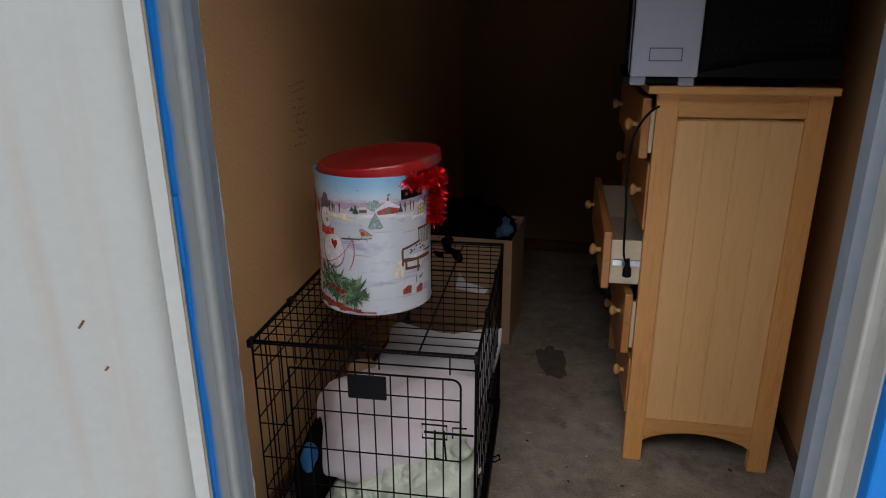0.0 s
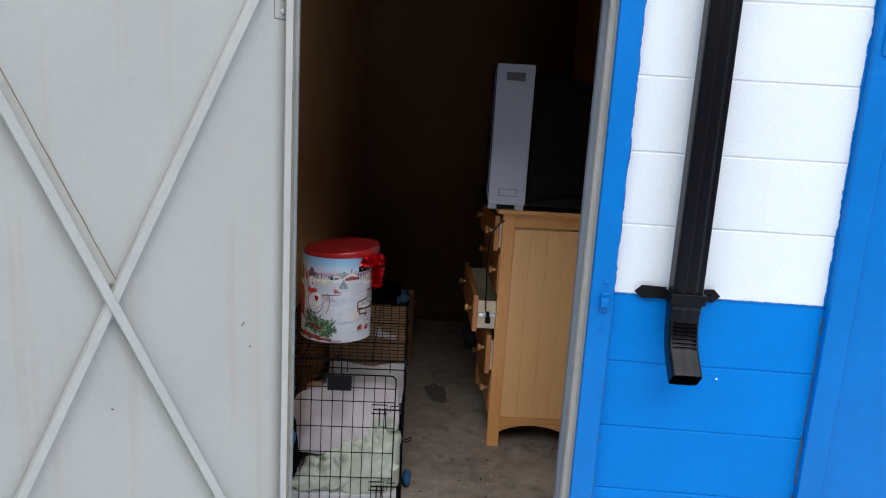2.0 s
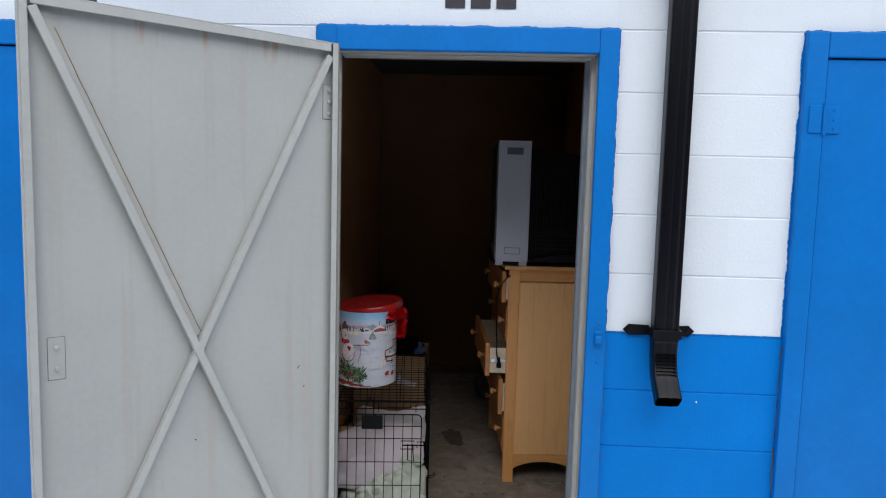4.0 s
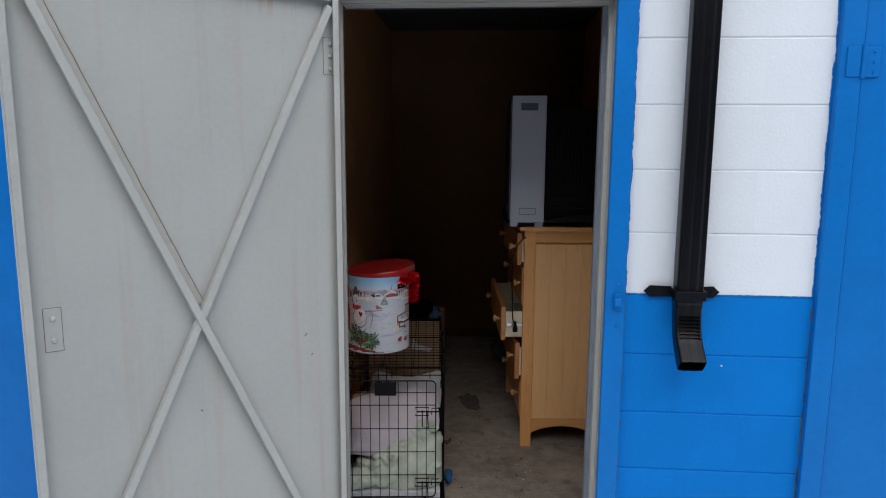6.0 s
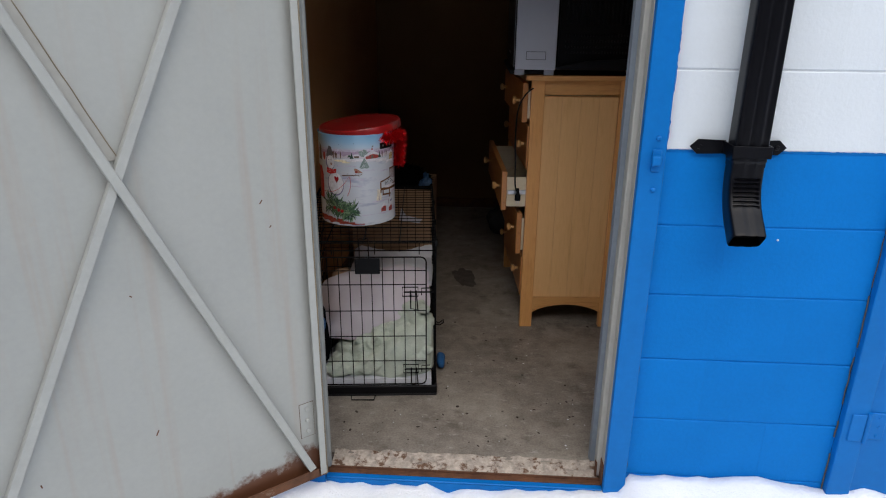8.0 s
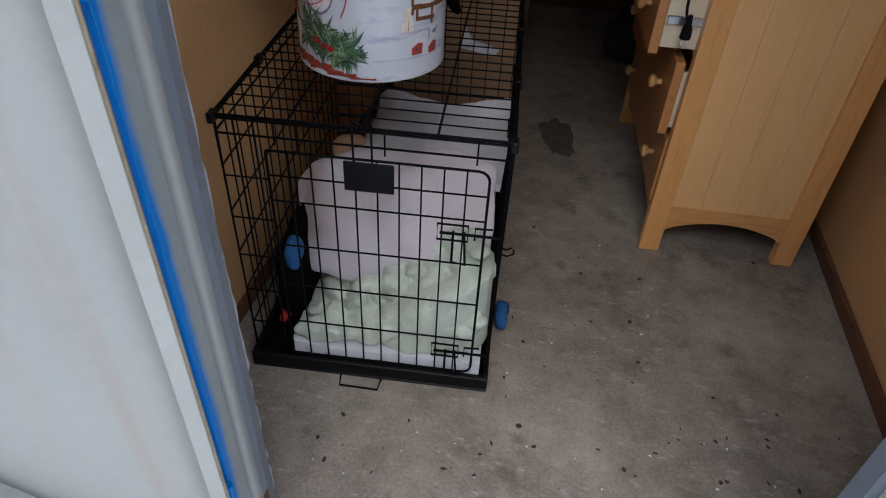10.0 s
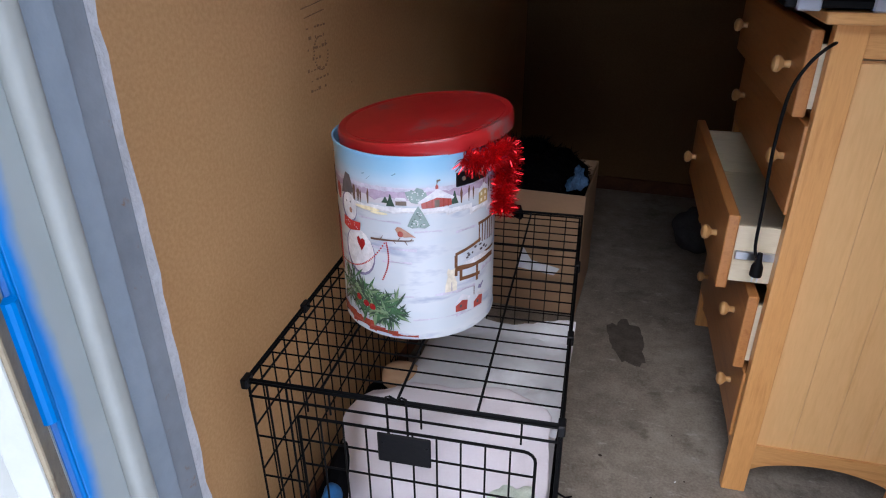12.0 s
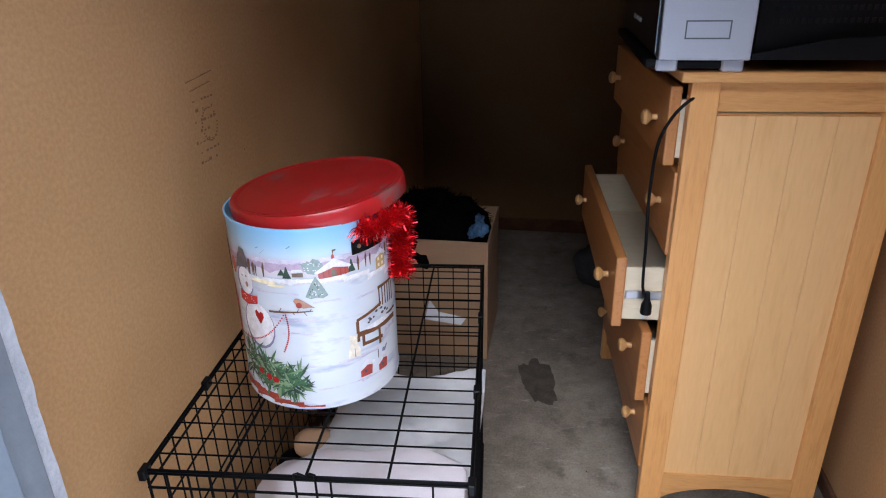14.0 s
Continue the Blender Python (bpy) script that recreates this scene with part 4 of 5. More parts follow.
# ---------------------------------------------------------------- bedding in the crate
def lump(bm, size, n=3.2, seg=28, wob=0.0, freq=6.0, seed=0.0, pinch=0.0):
    """A soft cushion-like form: a rounded box puffed in the middle, with creases."""
    r = bmesh.ops.create_uvsphere(bm, u_segments=seg * 2, v_segments=seg, radius=1.0)
    for v in r["verts"]:
        d = v.co.normalized()
        k = (abs(d.x) ** n + abs(d.y) ** n) ** (1 / n) if abs(d.x) + abs(d.y) > 1e-6 else 1
        h = math.hypot(d.x, d.y)
        f = h / k if k > 1e-6 else 1
        x, y = d.x * f, d.y * f
        z = d.z * (1 - pinch * min(1, max(abs(x), abs(y))) ** 3)
        p = Vector((x * size[0], y * size[1], z * size[2]))
        p += d * wob * (nz(p.x * freq + seed, p.y * freq, p.z * freq) + 0.5 * nz(p.x * freq * 2.7, p.y * freq * 2.7 + seed, p.z * freq * 2.7))
        v.co = p
    return bm


bm = bm_new()
add_sheet(bm, 30, 40, lambda a, b: Vector((0.082 + 0.423 * a, 0.004 + 0.72 * b, 0.062 + 0.006 * nz(a * 6, b * 8) + 0.01 * math.exp(-((a - 0.0) / 0.06) ** 2))), 0.035)
solid("crate_pad", bm, "paper", "white quilted pad lying in the crate tray", "pad", CRATE, smooth=True)

bm = bm_new()
lump(bm, (0.240, 0.150, 0.090), 4.5, 34, 0.022, 7.0, 3.0, 0.75)
solid("pillow", bm, "linen", "plump off-white pillow slumped inside the crate", "pillow", CRATE @ pose(0.268, 0.225, 0.292, 38, -10, -3), smooth="all")

# folded sheet sloping up behind the pillow
bm = bm_new()
add_sheet(bm, 34, 40, lambda a, b: Vector((0.135 + 0.375 * a + 0.02 * b, 0.30 + 0.40 * b, 0.345 - 0.03 * b + 0.014 * nz(a * 4, b * 4, 9) + 0.010 * abs(nz(a * 7 + b * 4, b * 3, 2)) + 0.004 * nz(a * 20, b * 20, 4) - 0.02 * max(0, 0.08 - a) / 0.08 + 0.035 * max(0, b - 0.9) / 0.1 * (0.4 + abs(2 * a - 1)))), 0.02)
solid("folded_sheet", bm, "paper", "creased white sheet laid over the bedding in the crate", "sheet", CRATE, smooth=True)
bm = bm_new()
add_box(bm, (0.16, 0.34, 0.066), (0.49, 0.68, 0.315), 0.03, 3)
for v in bm.verts:
    v.co += Vector((0.008 * nz(v.co.y * 9, v.co.z * 9), 0.006 * nz(v.co.x * 9, v.co.z * 9), 0))
solid("bedding_pile", bm, "linen", "folded off-white bedding stacked under a sheet", "bedding", CRATE, smooth=True)


rb = random.Random(44)
bm = bm_new()
lump(bm, (0.20, 0.10, 0.05), 3.0, 18, 0.02, 9, 2.0)
for v in bm.verts:
    v.co = Vector((0.31 + v.co.x, 0.112 + v.co.y, 0.085 + v.co.z + max(0.0, v.co.x + 0.10) * 0.62 * (1 if v.co.z > 0 else 0)))
for k in range(74):
    a, b = rb.random(), rb.random() ** 0.8
    roll = bm_new()
    lump(roll, (rb.uniform(0.035, 0.085), rb.uniform(0.018, 0.032), rb.uniform(0.016, 0.026)), 2.3, 9, 0.010, 22, k * 1.7)
    me_ = bpy.data.meshes.new("roll")
    x, y = 0.150 + 0.330 * a, 0.030 + 0.110 * b
    z = 0.088 + 0.24 * max(0.0, a - 0.10) * (0.20 + 0.80 * b) + 0.055 * b
    roll.transform(pose(x, y, z, rb.uniform(-25, 25), rb.uniform(-30, 10) - 18 * a, rb.uniform(-70, 70)))
    roll.to_mesh(me_)
    roll.free()
    bm.from_mesh(me_)
    bpy.data.meshes.remove(me_)
for v in bm.verts:
    v.co.x = min(v.co.x, 0.532)
    v.co.y = max(v.co.y, 0.006)
fleece = solid("fleece_blanket", bm, "fleece", "crumpled pale green fleece blanket at the front of the crate", "blanket", CRATE, smooth="all")
fuse = fleece.modifiers.new("fuse", "REMESH")
fuse.mode, fuse.voxel_size, fuse.use_smooth_shade = "VOXEL", 0.0045, True
bpy.context.view_layer.update()
fused = bpy.data.meshes.new_from_object(fleece.evaluated_get(bpy.context.evaluated_depsgraph_get()))
fleece.modifiers.clear()
fleece.data = fused
bm = bm_new()
lump(bm, (0.044, 0.27, 0.125), 3.0, 20, 0.024, 9, 1.0)
solid("black_jacket", bm, "cloth_black", "black cloth bundle against the side of the crate", "clothing", CRATE @ pose(0.060, 0.315, 0.150), smooth="all")
bm = bm_new()
lump(bm, (0.018, 0.030, 0.040), 2.6, 14, 0.014, 14, 2.0)
solid("blue_cloth", bm, "cloth_blue", "small blue cloth tucked beside the pillow", "cloth", CRATE @ pose(0.070, 0.105, 0.235), smooth="all")
bm = bm_new()
lump(bm, (0.012, 0.020, 0.008), 2.6, 12, 0.008, 30, 5.0)
solid("red_cloth", bm, "cloth_red", "scrap of red cloth low in the crate corner", "cloth", CRATE @ pose(0.045, 0.07, 0.08), smooth="all")
bm = bm_new()
lump(bm, (0.018, 0.04, 0.024), 2.6, 14, 0.012, 18, 2.0)
solid("blue_cloth", bm, "cloth_blue", "bit of blue cloth lying beside the crate on the floor", "cloth", CRATE @ pose(CW + 0.024, 0.20, 0.030), smooth="all")
bm = bm_new()
lump(bm, (0.045, 0.04, 0.03), 2.6, 14, 0.012, 14, 6.0)
solid("brown_pouch", bm, "card", "small tan pouch lying on the bedding", "pouch", CRATE @ pose(0.13, 0.44, 0.315), smooth="all")

# ---------------------------------------------------------------- printed tin with red lid
TR, TH = 0.144, 0.345
TIN_AT = pose(0.0434, 0.768, CH + 0.0055, 0, 0, -68)
tin = thing("popcorn_tin", "large round tin printed with a snowy farm scene", "tin", TIN_AT)
bm = bm_new()
add_lathe(bm, [(TR - 0.004, 0.0), (TR + 0.001, 0.002), (TR + 0.0015, 0.006), (TR, 0.009), (TR, TH - 0.008), (TR + 0.002, TH - 0.005), (TR + 0.002, TH), (TR - 0.001, TH), (TR - 0.002, TH - 0.006), (TR - 0.002, 0.01)], 96)
part("body", bm, "tin_print", tin, "snow scene under a pale blue sky", True)


def on_tin(a, h, lift=0.0):
    t = radians(a)
    r = TR + 0.0004 + lift
    return Vector((r * math.cos(t), r * math.sin(t), h))


PRINTED = {}


def decal(name, mat_key, outline, a0, h0, lift=0.0, sub=3):
    """A printed motif: an outline in centimetres about (a0 degrees, h0 cm), wrapped round the tin."""
    pts = []
    n = len(outline)
    for i in range(n):
        (u, w), (u2, w2) = outline[i], outline[(i + 1) % n]
        for k in range(sub):
            pts.append((u + (u2 - u) * k / sub, w + (w2 - w) * k / sub))
    bm = PRINTED.setdefault((name, mat_key), bm_new())
    cu, cw = sum(p[0] for p in pts) / len(pts), sum(p[1] for p in pts) / len(pts)
    deg = 0.01 / TR * 57.2958
    c = bm.verts.new(on_tin(a0 + cu * deg, (h0 + cw) * 0.01, lift + 0.0002))
    mid = [bm.verts.new(on_tin(a0 + (cu + 0.5 * (u - cu)) * deg, (h0 + cw + 0.5 * (w - cw)) * 0.01, lift + 0.0002)) for u, w in pts]
    ring = [bm.verts.new(on_tin(a0 + u * deg, (h0 + w) * 0.01, lift)) for u, w in pts]
    m = len(pts)
    for i in range(m):
        j = (i + 1) % m
        bm.faces.new((c, mid[i], mid[j]))
        bm.faces.new((mid[i], ring[i], ring[j], mid[j]))


def oval(rx, rz, n=14, wob=0.0, seed=0):
    return [((rx * math.cos(t)) * (1 + wob * nz(3 * math.cos(t), 3 * math.sin(t), seed)), (rz * math.sin(t)) * (1 + wob * nz(3 * math.cos(t) + 9, 3 * math.sin(t), seed))) for t in (2 * math.pi * k / n for k in range(n))]


def band(w, lo, hi, n=12, amp=0.3, seed=0):
    up = [(-w + 2 * w * k / n, hi + amp * nz(k * 0.9, seed)) for k in range(n + 1)]
    return [(-w, lo)] + up + [(w, lo)]


rp = random.Random(31)
# far hills, bare woods, small farm under the sky
for a in range(-80, 81, 20):
    decal("printed_hill", "hill", band(2.7, -0.9, 0.9, 10, 0.5, a), a, 27.6, 0.0, 1)
    decal("printed_hill", "haze", band(2.7, -0.5, 0.5, 10, 0.4, a + 7), a + 6, 28.7, 0.0001, 1)
for k in range(26):
    a = rp.uniform(-56, -34) if k < 16 else rp.uniform(28, 62)
    H = rp.uniform(1.2, 2.2)
    decal("printed_tree", "twig" if k % 3 else "wood_dark", [(-0.05, -0.9), (0.06, -0.9), (0.22, H * 0.6), (0.05, H), (-0.2, H * 0.55)], a, 26.6, 0.0003 + 0.00001 * k, 1)
for a, r in ((-4.5, 1.1), (-1.0, 1.35), (1.8, 0.9)):
    decal("printed_tree", "pine_frost", oval(r, r * 1.05, 12, 0.5, a), a, 27.9, 0.0004, 1)
for k in range(18):
    decal("printed_frost", "roof", oval(0.12, 0.10, 6), -2 + rp.uniform(-6, 6), 28.0 + rp.uniform(-1.0, 1.0), 0.0007, 1)
for a, h in ((-18.6, 2.1), (24, 2.3), (-22, 1.1)):
    decal("printed_pine", "pine", [(-0.75, -h / 2), (0.75, -h / 2), (0.35, 0), (0.08, h / 2), (-0.08, h / 2), (-0.35, 0)], a, 27.0, 0.0006)
decal("printed_shed", "wood_dark", [(-0.9, -0.5), (0.9, -0.5), (0.9, 0.2), (-0.9, 0.2)], -11.5, 26.7, 0.0006)
decal("printed_shed_roof", "roof", [(-1.1, -0.1), (1.0, -0.1), (0.7, 0.45), (-0.8, 0.45)], -11.5, 27.1, 0.0008)
decal("printed_barn", "barn", [(-2.5, -1.5), (2.6, -1.3), (2.6, 0.0), (0.3, 1.5), (-2.5, -0.2)], 11.5, 27.1, 0.0007)
for u in (-1.6, -0.7, 1.2, 2.0):
    decal("printed_board", "ribbon", [(u - 0.12, -1.4), (u + 0.12, -1.4), (u + 0.12, 0.0), (u - 0.12, 0.0)], 11.5, 27.1, 0.0009, 1)
decal("printed_barn_roof", "roof", [(-3.1, -0.4), (0.2, 1.75), (3.1, 0.0), (2.9, -0.35), (0.25, 1.25), (-2.8, -0.75)], 11.5, 27.2, 0.0010)
decal("printed_barn_door", "wood_dark", [(-0.35, -1.35), (0.5, -1.35), (0.5, -0.1), (-0.35, -0.1)], 11.5, 27.1, 0.0011)
decal("printed_cupola", "barn", [(-0.25, 0), (0.25, 0), (0.25, 0.5), (0, 0.9), (-0.25, 0.5)], 11.8, 28.9, 0.0008, 1)
decal("printed_vane", "wood_dark", [(-0.04, 0), (0.04, 0), (0.05, 0.5), (0.6, 0.55), (0.6, 0.8), (-0.04, 0.75)], 11.8, 29.7, 0.0008, 1)
decal("printed_house", "house", [(-1.3, -1.6), (1.3, -1.6), (1.3, 1.0), (0, 1.9), (-1.3, 1.0)], 50, 25.9, 0.0006)
for u, w in ((-0.6, 0.2), (0.5, 0.2), (-0.6, -0.9), (0.5, -0.9)):
    decal("printed_window", "glow", [(u - 0.25, w - 0.3), (u + 0.25, w - 0.3), (u + 0.25, w + 0.3), (u - 0.25, w + 0.3)], 50, 25.9, 0.0009, 1)
decal("printed_house_roof", "roof", [(-1.6, 0.8), (0, 2.2), (1.6, 0.8), (1.4, 0.5), (0, 1.7), (-1.4, 0.5)], 50, 25.9, 0.0010)
for a, h in ((-62, 25.2), (-44, 25.2), (-26, 25.4), (-8, 25.4), (10, 25.2), (28, 24.8), (46, 23.9), (64, 23.2)):
    decal("printed_snowfield", "snowball", band(2.5, -0.7, 0.45, 12, 0.25, a), a, h, 0.0012, 1)
decal("printed_glow", "glow", oval(2.8, 0.35, 14, 0.3, 3), -37, 25.0, 0.0015, 1)
decal("printed_glow", "glow", oval(1.6, 0.25, 12, 0.3, 5), -27, 24.5, 0.0015, 1)
# soft lilac shadows between drifts
for a, h, w, d in ((-28, 23.0, 4.0, 0.22), (-20, 18.0, 4.5, 0.30), (-16, 15.6, 2.6, 0.22), (6, 21.4, 2.4, 0.15), (34, 20.6, 2.2, 0.25), (20, 9.1, 2.6, 0.14), (14, 4.2, 5.0, 0.16), (34, 9.0, 2.2, 0.3), (38, 4.0, 3.2, 0.25), (-14, 9.0, 2.2, 0.15), (62, 17.0, 1.8, 0.4), (58, 11.6, 2.2, 0.5)):
    decal("printed_drift", "haze", band(w, -d, d, 16, 0.25, a), a, h, 0.0004, 1)
decal("printed_fir", "pine_frost", [(-1.85, -1.5), (-1.0, -1.9), (0, -1.75), (1.0, -1.95), (1.85, -1.5), (1.15, 0.0), (0.55, 1.2), (0.0, 2.1), (-0.55, 1.2), (-1.15, 0.0)], -0.5, 24.1, 0.0016)
for k in range(26):
    w = rp.uniform(-1.6, 1.4)
    u = rp.uniform(-1, 1) * (1.6 - w) * 0.45
    decal("printed_frost", "roof" if k % 2 else "pine", oval(0.13, 0.11, 6), -0.5 + u * 4, 24.1 + w, 0.0020, 1)
# coat at the far side of the snow figure
decal("printed_coat", "scarf", [(-3.2, -7), (1.9, -7), (2.1, 2.5), (0.9, 5.5), (-3.0, 5.5)], -80, 16.5, 0.0004)
decal("printed_coat", "barn", [(-0.5, -6), (0.5, -6), (0.7, 3.0), (0.0, 4.5)], -84, 16.5, 0.0007)
decal("printed_coat", "wood_dark", [(-1.6, -3), (0.9, -3.2), (0.5, 2.0), (-0.8, 3.2)], -77, 27.6, 0.0016)
# snow figure, as plain shapes
decal("printed_shade", "shade", oval(3.7, 4.5, 20), -46.5, 16.0, 0.0005)
decal("printed_snowball", "snowball", oval(3.4, 4.2, 20), -46, 16.3, 0.0008)
decal("printed_shade", "shade", oval(2.2, 2.8, 18), -54, 24.0, 0.0017)
decal("printed_snowball", "snowball", oval(1.9, 2.5, 18), -53, 24.2, 0.0019)
for u, w in ((-0.7, 0.7), (0.4, 0.8)):
    decal("printed_button", "hat", oval(0.18, 0.2, 8), -53 + u * 4, 24.3 + w, 0.0022, 1)
decal("printed_button", "bird", oval(0.4, 0.55, 8), -51.5, 23.6, 0.0022, 1)
decal("printed_hat", "hat", [(-1.9, -1.2), (1.6, -0.4), (1.5, 0.6), (0.9, 2.6), (-0.2, 2.9), (-1.2, 1.0)], -54, 27.4, 0.0021)
decal("printed_hat", "barn", oval(0.8, 1.6, 12), -66, 26.2, 0.0022)
decal("printed_scarf", "scarf", [(-2.5, -1.0), (-0.5, -1.5), (2.2, -0.8), (2.4, 0.7), (0.3, 0.5), (-2.2, 0.9)], -52, 21.2, 0.0021)
for k in range(10):
    decal("printed_dot", "roof", oval(0.10, 0.10, 6), -52 + rp.uniform(-7, 8), 20.9 + rp.uniform(-0.7, 0.8), 0.0024, 1)
decal("printed_heart", "berry", [(0.1, -1.4), (1.0, 0.1), (0.9, 0.9), (0.35, 1.1), (0, 0.7), (-0.45, 1.3), (-0.95, 0.9), (-0.8, 0.0)], -43.6, 17.9, 0.0014)
decal("printed_twig", "twig", [(-3.9, -0.25), (0, 0.0), (3.8, 0.25), (3.8, 0.42), (0, 0.3), (-3.9, 0.15)], -19, 19.6, 0.0012)
for u, w in ((-2.0, 0.7), (1.0, 0.6), (2.2, -0.7), (3.0, 0.5), (0.2, -0.5)):
    decal("printed_twig", "twig", [(0, 0), (0.15, 0), (0.6, w), (0.45, w)], -19 + u * 4, 19.8, 0.0013, 1)
decal("printed_bird", "bird", [(-1.6, 0.5), (-1.2, 1.0), (-0.6, 0.9), (0.3, 0.3), (1.9, -0.9), (0.9, -0.8), (0.0, -0.9), (-0.9, -0.6), (-1.3, 0.0)], -9.8, 21.4, 0.0015)
decal("printed_bird_breast", "ribbon", oval(0.5, 0.55, 10), -12.6, 21.1, 0.0018, 1)
for k in range(34):
    t = k / 33
    decal("printed_bead", "scarf", oval(0.17, 0.17, 6), -70 + 46 * t, 12.6 + 0.2 * t + 6.3 * t ** 3, 0.0016, 1)
for k in range(20):
    t = k / 19
    decal("printed_bead", "scarf", oval(0.17, 0.17, 6), -22.5 + 3 * math.sin(t * 3) - 4.5 * t, 19.2 - 7.2 * t, 0.0016, 1)
# bench, cat and bird houses
for k, a in enumerate((46, 49.5, 53, 56.5, 60, 63.5)):
    decal("printed_slat", "bench", [(-0.16, -1.9), (0.16, -1.9), (0.16, 1.9), (-0.16, 1.9)], a, 19.0 - 0.12 * k, 0.0010, 2)
for a, h, w, t_, m_ in ((55, 20.8, 2.6, 0.28, 0), (36, 17.0, 2.9, 0.3, 0.22), (45, 13.3, 5.2, 0.5, -0.05), (38, 11.2, 2.3, 0.35, -0.08), (60, 14.6, 1.8, 0.25, 0)):
    decal("printed_rail", "bench", [(-w, -t_ - m_ * w), (w, -t_ + m_ * w), (w, t_ + m_ * w), (-w, t_ - m_ * w)], a, h, 0.0013)
decal("printed_snow", "snowball", oval(3.6, 0.55, 14, 0.3, 4), 45, 14.2, 0.0015, 1)
for a, h, L in ((25, 14.2, 2.0), (44, 11.6, 1.8), (29, 12.2, 1.2)):
    decal("printed_post", "bench", [(-0.3, -L), (0.3, -L), (0.3, L), (-0.3, L)], a, h, 0.0014)
for k in range(9):
    decal("printed_basket", "hat", oval(rp.uniform(0.2, 0.6), rp.uniform(0.12, 0.3), 8, 0.5, k), rp.uniform(34, 60), rp.uniform(15.2, 16.8), 0.0017, 1)
decal("printed_shade", "haze", oval(1.9, 0.3, 12), 17, 9.2, 0.0012, 1)
decal("printed_cat", "dog", [(-1.1, -2.4), (1.1, -2.4), (1.2, -0.9), (0.7, 0.6), (0.75, 1.4), (0.85, 2.1), (0.4, 1.85), (-0.1, 1.9), (-0.5, 2.3), (-0.75, 1.5), (-0.6, 0.6), (-1.0, -0.9)], 21, 11.8, 0.0018)
decal("printed_shade", "shade", [(0.1, -2.3), (0.25, -2.3), (0.2, -0.6), (0.1, -0.6)], 21, 11.8, 0.0021, 1)
for a, h, q in ((30, 6.0, 1.0), (46, 5.5, 0.95)):
    decal("printed_bird_house", "barn", [(-1.3 * q, -1.2), (1.1 * q, -1.3), (1.3 * q, 0.7), (0, 1.3), (-1.3 * q, 0.4)], a, h, 0.0012)
    decal("printed_house_roof", "roof", [(-1.7 * q, 0.2), (0, 2.0), (1.9 * q, 1.0), (1.6 * q, 0.3), (0, 1.2), (-1.3 * q, -0.1)], a, h + 0.2, 0.0015)
    decal("printed_hole", "hat", oval(0.3, 0.32, 8), a - 1, h - 0.2, 0.0016, 1)
decal("printed_bird", "shade", [(-0.8, -0.2), (0.1, -0.5), (0.9, 0.7), (0.6, 0.8), (0.0, 0.3), (-0.5, 0.5)], 48, 8.2, 0.0019, 1)
decal("printed_twig", "twig", [(-0.1, -0.9), (0.1, -0.9), (0.1, 0.9), (-0.1, 0.9)], 41, 8.0, 0.0018, 1)
# evergreen spray with berries over a red ribbon along the foot
for a, w, h in ((-84, 2.6, 2.6), (-66, 3.0, 2.8), (-47, 3.2, 2.4), (-29, 3.0, 1.3), (-12, 2.4, 0.7)):
    decal("printed_ribbon", "ribbon", band(w, 0.2, h, 12, 0.6, a), a, 0.3, 0.0010, 1)
for a in (-70, -52, -33):
    decal("printed_ribbon", "barn", band(1.6, 0.0, 0.5, 8, 0.3, a), a, 1.4, 0.0013, 1)
for k in range(330):
    t = rp.uniform(0, 2 * math.pi)
    L = rp.uniform(2.0, 4.4)
    u, w = math.cos(t), math.sin(t)
    f = rp.random()
    a0 = -62 + 44 * f + rp.uniform(-5, 5)
    h0 = 8.6 - 3.2 * f + rp.uniform(-2.0, 2.0)
    if h0 + L * w < 0.8:
        w = abs(w)
    decal("printed_leaf", ("leaf", "pine", "leaf", "pine", "holly")[k % 5], [(0, 0), (L * 0.5 * u - 0.24 * w, L * 0.5 * w + 0.24 * u), (L * u, L * w), (L * 0.5 * u + 0.26 * w, L * 0.5 * w - 0.26 * u)], a0, h0, 0.0016 + 0.000006 * k, 1)
for k in range(8):
    t = rp.uniform(-2.2, 0.4)
    u, w = math.cos(t), math.sin(t)
    decal("printed_leaf", "holly", [(0, 0), (0.7 * u - 0.6 * w, 0.7 * w + 0.6 * u), (2.4 * u, 2.4 * w), (0.7 * u + 0.6 * w, 0.7 * w - 0.6 * u)], -36 + rp.uniform(-5, 8), 4.8 + rp.uniform(-0.8, 0.8), 0.0032, 1)
for a, h in ((-48.6, 6.9), (-41.5, 6.2), (-36.0, 5.9)):
    decal("printed_berry", "berry", oval(0.68, 0.68, 12), a, h, 0.0036, 1)
    decal("printed_shine", "ribbon", oval(0.2, 0.16, 8), a - 1, h + 0.25, 0.0040, 1)
for (name, mat_key), bm in PRINTED.items():
    tagged(part(name, bm, "print_" + mat_key, tin), kind="stuff")
